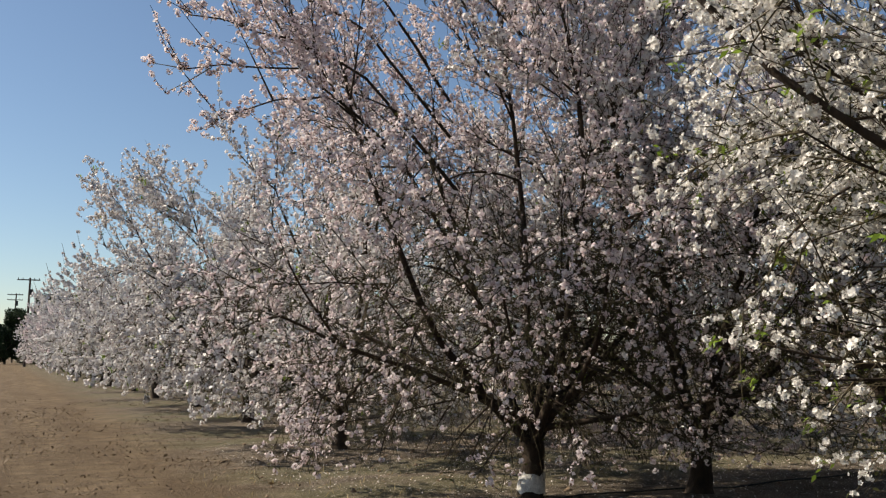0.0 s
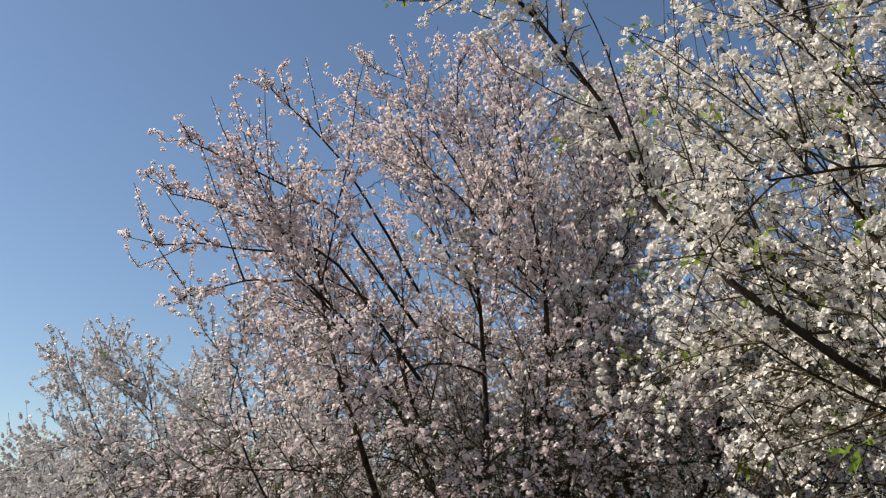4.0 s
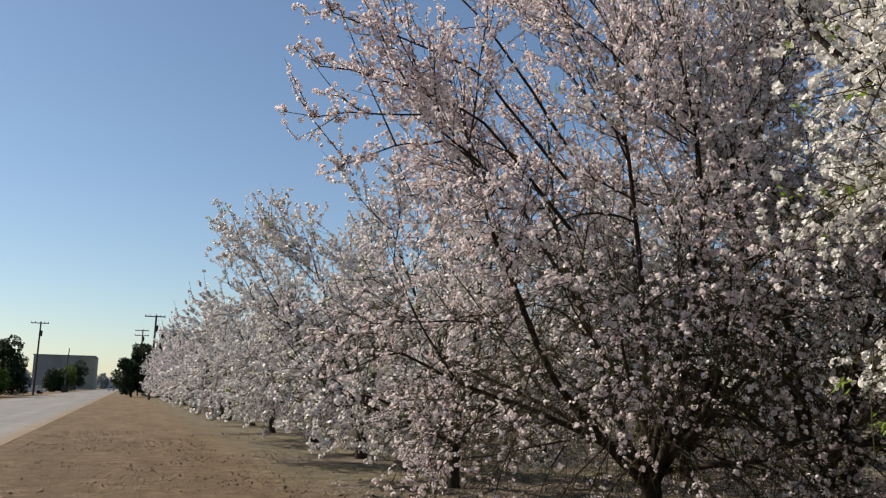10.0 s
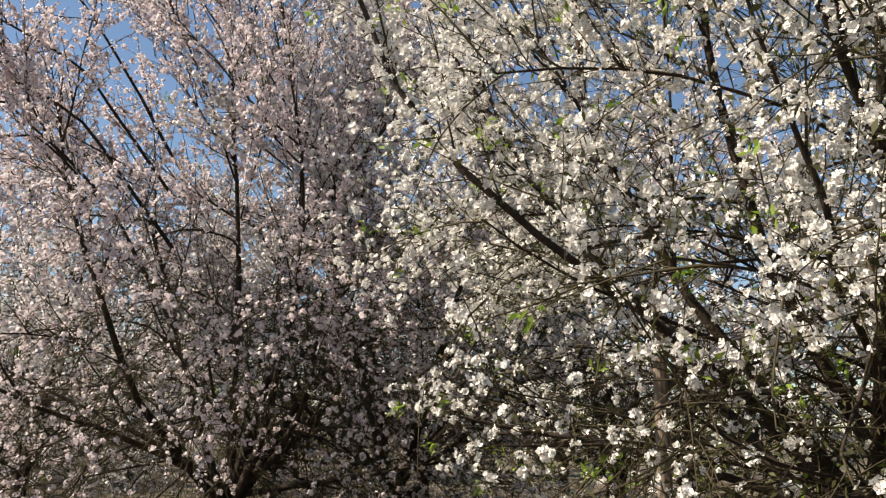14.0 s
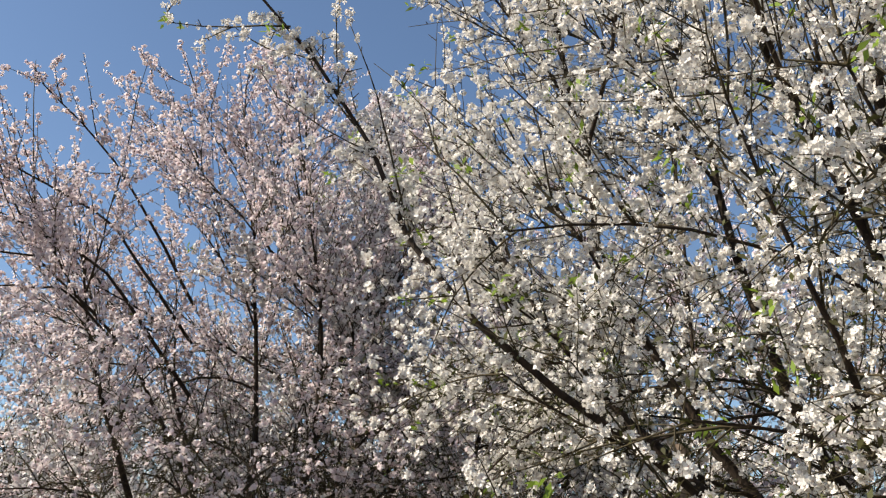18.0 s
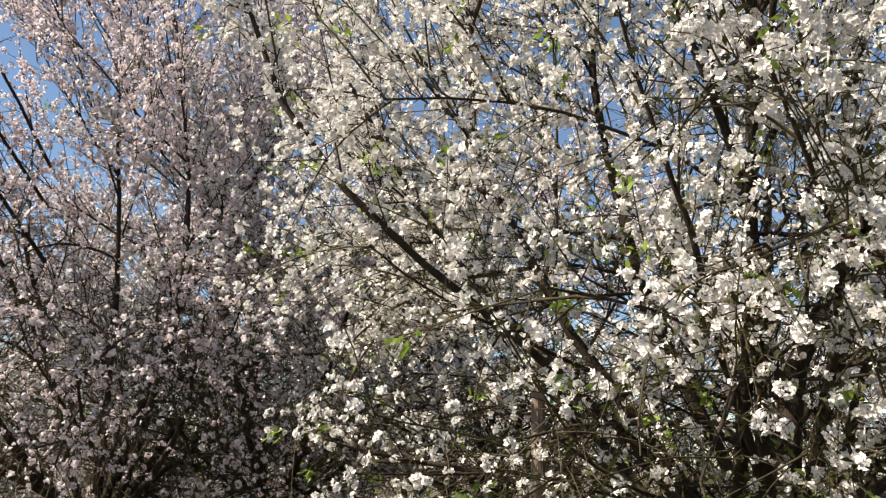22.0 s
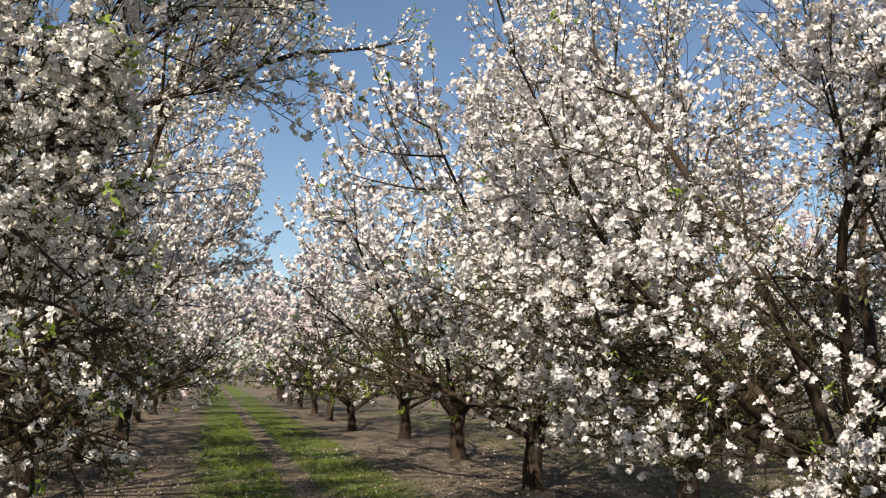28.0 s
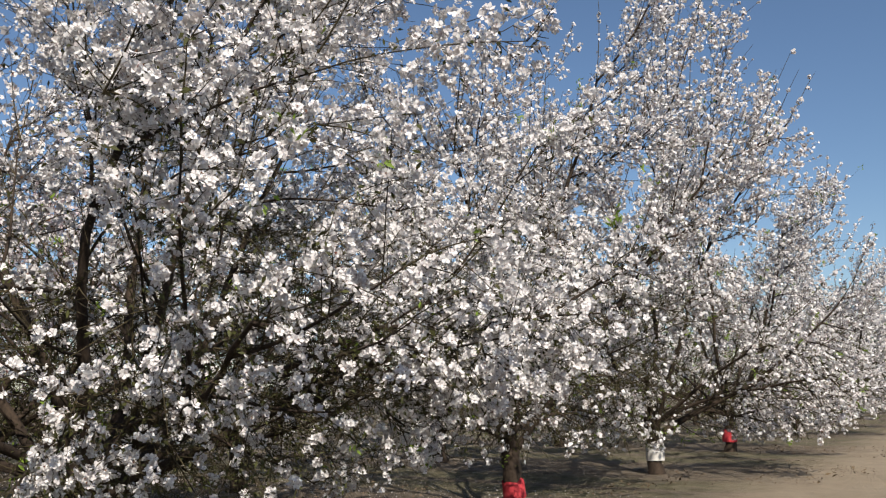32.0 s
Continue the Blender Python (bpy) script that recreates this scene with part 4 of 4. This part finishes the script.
tagged(prop, "weathered brown wooden post propping a blossoming bough", "post")


# ------------------------------------------------------------------ along the road
def utility_pole(x, y, height, arm=2.6, second=False):
    pole = empty("utility_pole", (x, y, 0))
    tagged(pole, "dark wooden utility pole with a crossarm at the roadside", "utility pole", "poles along the road")
    bm = bmesh.new()
    cone(bm, (0, 0, -0.3), (0.15, 0, height), 0.17, 0.11, 12)
    part("shaft", bm, POLE_WOOD, pole)
    for z in ([height - 0.25, height - 1.2] if second else [height - 0.25]):
        bm = bmesh.new()
        box(bm, -arm / 2, arm / 2, -0.06, 0.06, z - 0.07, z + 0.07, 0.01)
        arm_ob = part("crossarm", bm, POLE_WOOD, pole)
        for k in (-0.46, -0.25, 0.25, 0.46):
            bm = bmesh.new()
            cone(bm, (k * arm, 0, z + 0.07), (k * arm, 0, z + 0.26), 0.05, 0.03, 8)
            part("insulator", bm, STEEL, arm_ob)
    bm = bmesh.new()
    cone(bm, (0.32, 0, height - 2.3), (0.32, 0, height - 1.4), 0.19, 0.19, 12)
    part("transformer", bm, STEEL, pole)
    return pole


for x, y, h, second in POLES:
    utility_pole(x, y, h, second=second)

bm = bmesh.new()
cone(bm, (POST[0], POST[1], -0.2), (POST[0] + 0.35, POST[1], POST[2]), 0.13, 0.10, 10)
tagged(part("leaning_pole", bm, POLE_WOOD), "short dark wooden pole leaning at the roadside", "pole")


def wheel_bin(x, y):
    b = empty("wheeled_bin", (x, y, 0))
    tagged(b, "dark wheeled rubbish bin at the road's edge", "bin")
    bm = bmesh.new()
    box(bm, -0.8, 0.8, -0.6, 0.6, 0.14, 1.5, 0.05)
    for w in bm.verts:
        s = 0.86 + 0.1 * (w.co.z - 0.14)
        w.co.x *= s
        w.co.y *= s
    part("body", bm, BIN_GREEN, b)
    bm = bmesh.new()
    box(bm, -0.86, 0.86, -0.66, 0.64, 1.5, 1.62, 0.03)
    part("lid", bm, BIN_GREEN, b)
    for s in (-0.6, 0.6):
        bm = bmesh.new()
        cone(bm, (s - 0.05, 0.4, 0.12), (s + 0.05, 0.4, 0.12), 0.12, 0.12, 14)
        part("wheel", bm, RUBBER, b)


wheel_bin(*BIN)


def car(x, y, paint, label, turn=0.0):
    c = empty("car", (x, y, 0.02), turn)
    tagged(c, label, "car", "cars by the road")
    bm = bmesh.new()
    box(bm, -0.9, 0.9, -2.2, 2.2, 0.32, 0.95, 0.12)
    box(bm, -0.78, 0.78, -1.3, 1.2, 0.9, 1.48, 0.2)
    part("body", bm, paint, c)
    bm = bmesh.new()
    box(bm, -0.66, 0.66, -1.36, -1.26, 1.0, 1.38, 0.02)
    part("windscreen", bm, GLASS_DARK, c)
    for sx in (-0.82, 0.82):
        for sy in (-1.4, 1.4):
            bm = bmesh.new()
            cone(bm, (sx - 0.1, sy, 0.32), (sx + 0.1, sy, 0.32), 0.32, 0.32, 18)
            part("wheel", bm, RUBBER, c)
    for sx in (-0.65, 0.65):
        bm = bmesh.new()
        box(bm, sx - 0.16, sx + 0.16, -2.23, -2.15, 0.62, 0.78, 0.02)
        part("headlight", bm, CAR_WHITE, c)


for x, y, paint, label, turn in CARS:
    car(x, y, paint, label, turn)


def bushy_tree(name, label, category, x, y, height, radius, mat, seed, trunk=0.3, low=0.1, count=2600, leaf=0.28, shape=1.0):
    """An evergreen: tapered trunk, limbs and a crown of leaf clumps with an uneven outline."""
    r = np.random.default_rng(seed)
    t = empty(name, (x, y, 0))
    tagged(t, label, category)
    bm = bmesh.new()
    cone(bm, (0, 0, -0.2), (0.1, 0, height * 0.6), trunk, trunk * 0.4, 10)
    part("trunk", bm, POLE_WOOD, t)
    lobes = 14
    a, h = r.uniform(0, 6.28, lobes), r.uniform(low + 0.12, 0.86, lobes) * height
    reach_ = radius * (0.75 - 0.35 * (h / height) ** 2 * shape) * r.uniform(0.35, 1.0, lobes)
    centres = np.stack([np.cos(a) * reach_, np.sin(a) * reach_, h], 1)
    lines = np.stack([np.stack([c * [0.05, 0.05, 0.55], c * [0.55, 0.55, 0.8], c], 0) for c in centres])
    for line in lines:
        v, f = tubes(line[None], np.array([[0.1, 0.06, 0.03]]), 5)
        solid("limb", v, f, POLE_WOOD, t)
    who = r.integers(0, lobes, count)
    spread = radius * r.uniform(0.28, 0.5, lobes)
    q = centres[who] + unit(r.normal(0, 1, (count, 3))) * (spread[who] * r.uniform(0.3, 1.1, count) ** 0.5)[:, None] * [1, 1, 0.9]
    q = q[q[:, 2] > low * height * 0.5]
    v, f = blossoms(r, q, unit(r.normal(0, 1, q.shape)), leaf, 4)
    tagged(solid("crown", v, f, mat, t), kind="stuff")
    return t


for args in ROADSIDE_TREES:
    bushy_tree(*args[:9], **args[9])


def warehouse(x0, x1, y, depth, height):
    w = empty("warehouse", ((x0 + x1) / 2, y, 0))
    tagged(w, "long grey warehouse with plain metal walls", "warehouse")
    half = (x1 - x0) / 2
    bm = bmesh.new()
    box(bm, -half, half, 0, depth, -0.2, height, 0.05)
    part("wall", bm, WALL_GREY, w)
    bm = bmesh.new()
    box(bm, half - 5.2, half + 0.15, -0.15, depth, -0.2, height * 0.985, 0.05)
    part("end_wall", bm, WALL_TAN, w)
    bm = bmesh.new()
    box(bm, -half - 0.3, half + 0.3, -0.35, depth + 0.3, height, height + 0.5, 0.08)
    part("roof", bm, WALL_GREY, w)
    for k in range(6):
        bm = bmesh.new()
        cx = -half + 3.0 + k * 4.0
        box(bm, cx - 0.06, cx + 0.06, -0.12, 0.02, 0, height, 0.02)
        part("wall_rib", bm, WALL_GREY, w)


warehouse(*WAREHOUSE)

# far blocks and trees at the end of the road, haze mixed into their colours
HAZE = noisy("far hazy wall", (0.30, 0.33, 0.37), (0.38, 0.41, 0.45), 0.02, 0.95, 0.2, 0.0, 0.01)
HAZE_TREE = noisy("far hazy trees", (0.16, 0.19, 0.20), (0.24, 0.27, 0.28), 0.05, 0.95, 0.4, 0.0, 0.01)
rng = np.random.default_rng(9)
for k in range(9):
    w, h = rng.uniform(4, 12), rng.uniform(3.0, 8.0)
    x = -46 + k * 5.2 + rng.uniform(-1, 1)
    bm = bmesh.new()
    box(bm, -w / 2, w / 2, 0, 8, 0, h, 0.1)
    b = part("far_building", bm, HAZE)
    b.matrix_world = pose(x, 760 + rng.uniform(-60, 60), 0)
    tagged(b, "pale hazy building far down the road", "building", "far buildings")
for k in range(12):
    x = rng.uniform(-60, 8)
    s = rng.uniform(2.5, 5.0)
    q = unit(rng.normal(0, 1, (260, 3))) * rng.uniform(0.5, 1, (260, 1)) * [s * 0.7, s * 0.7, s] + [0, 0, s * 0.95]
    v, f = blossoms(rng, q[q[:, 2] > 0], unit(rng.normal(0, 1, q[q[:, 2] > 0].shape)), s * 0.16, 4)
    b = solid("far_tree", v, f, HAZE_TREE)
    b.matrix_world = pose(x, 560 + rng.uniform(-60, 100), 0)
    tagged(b, "hazy dark tree far down the road", "tree", "far trees")
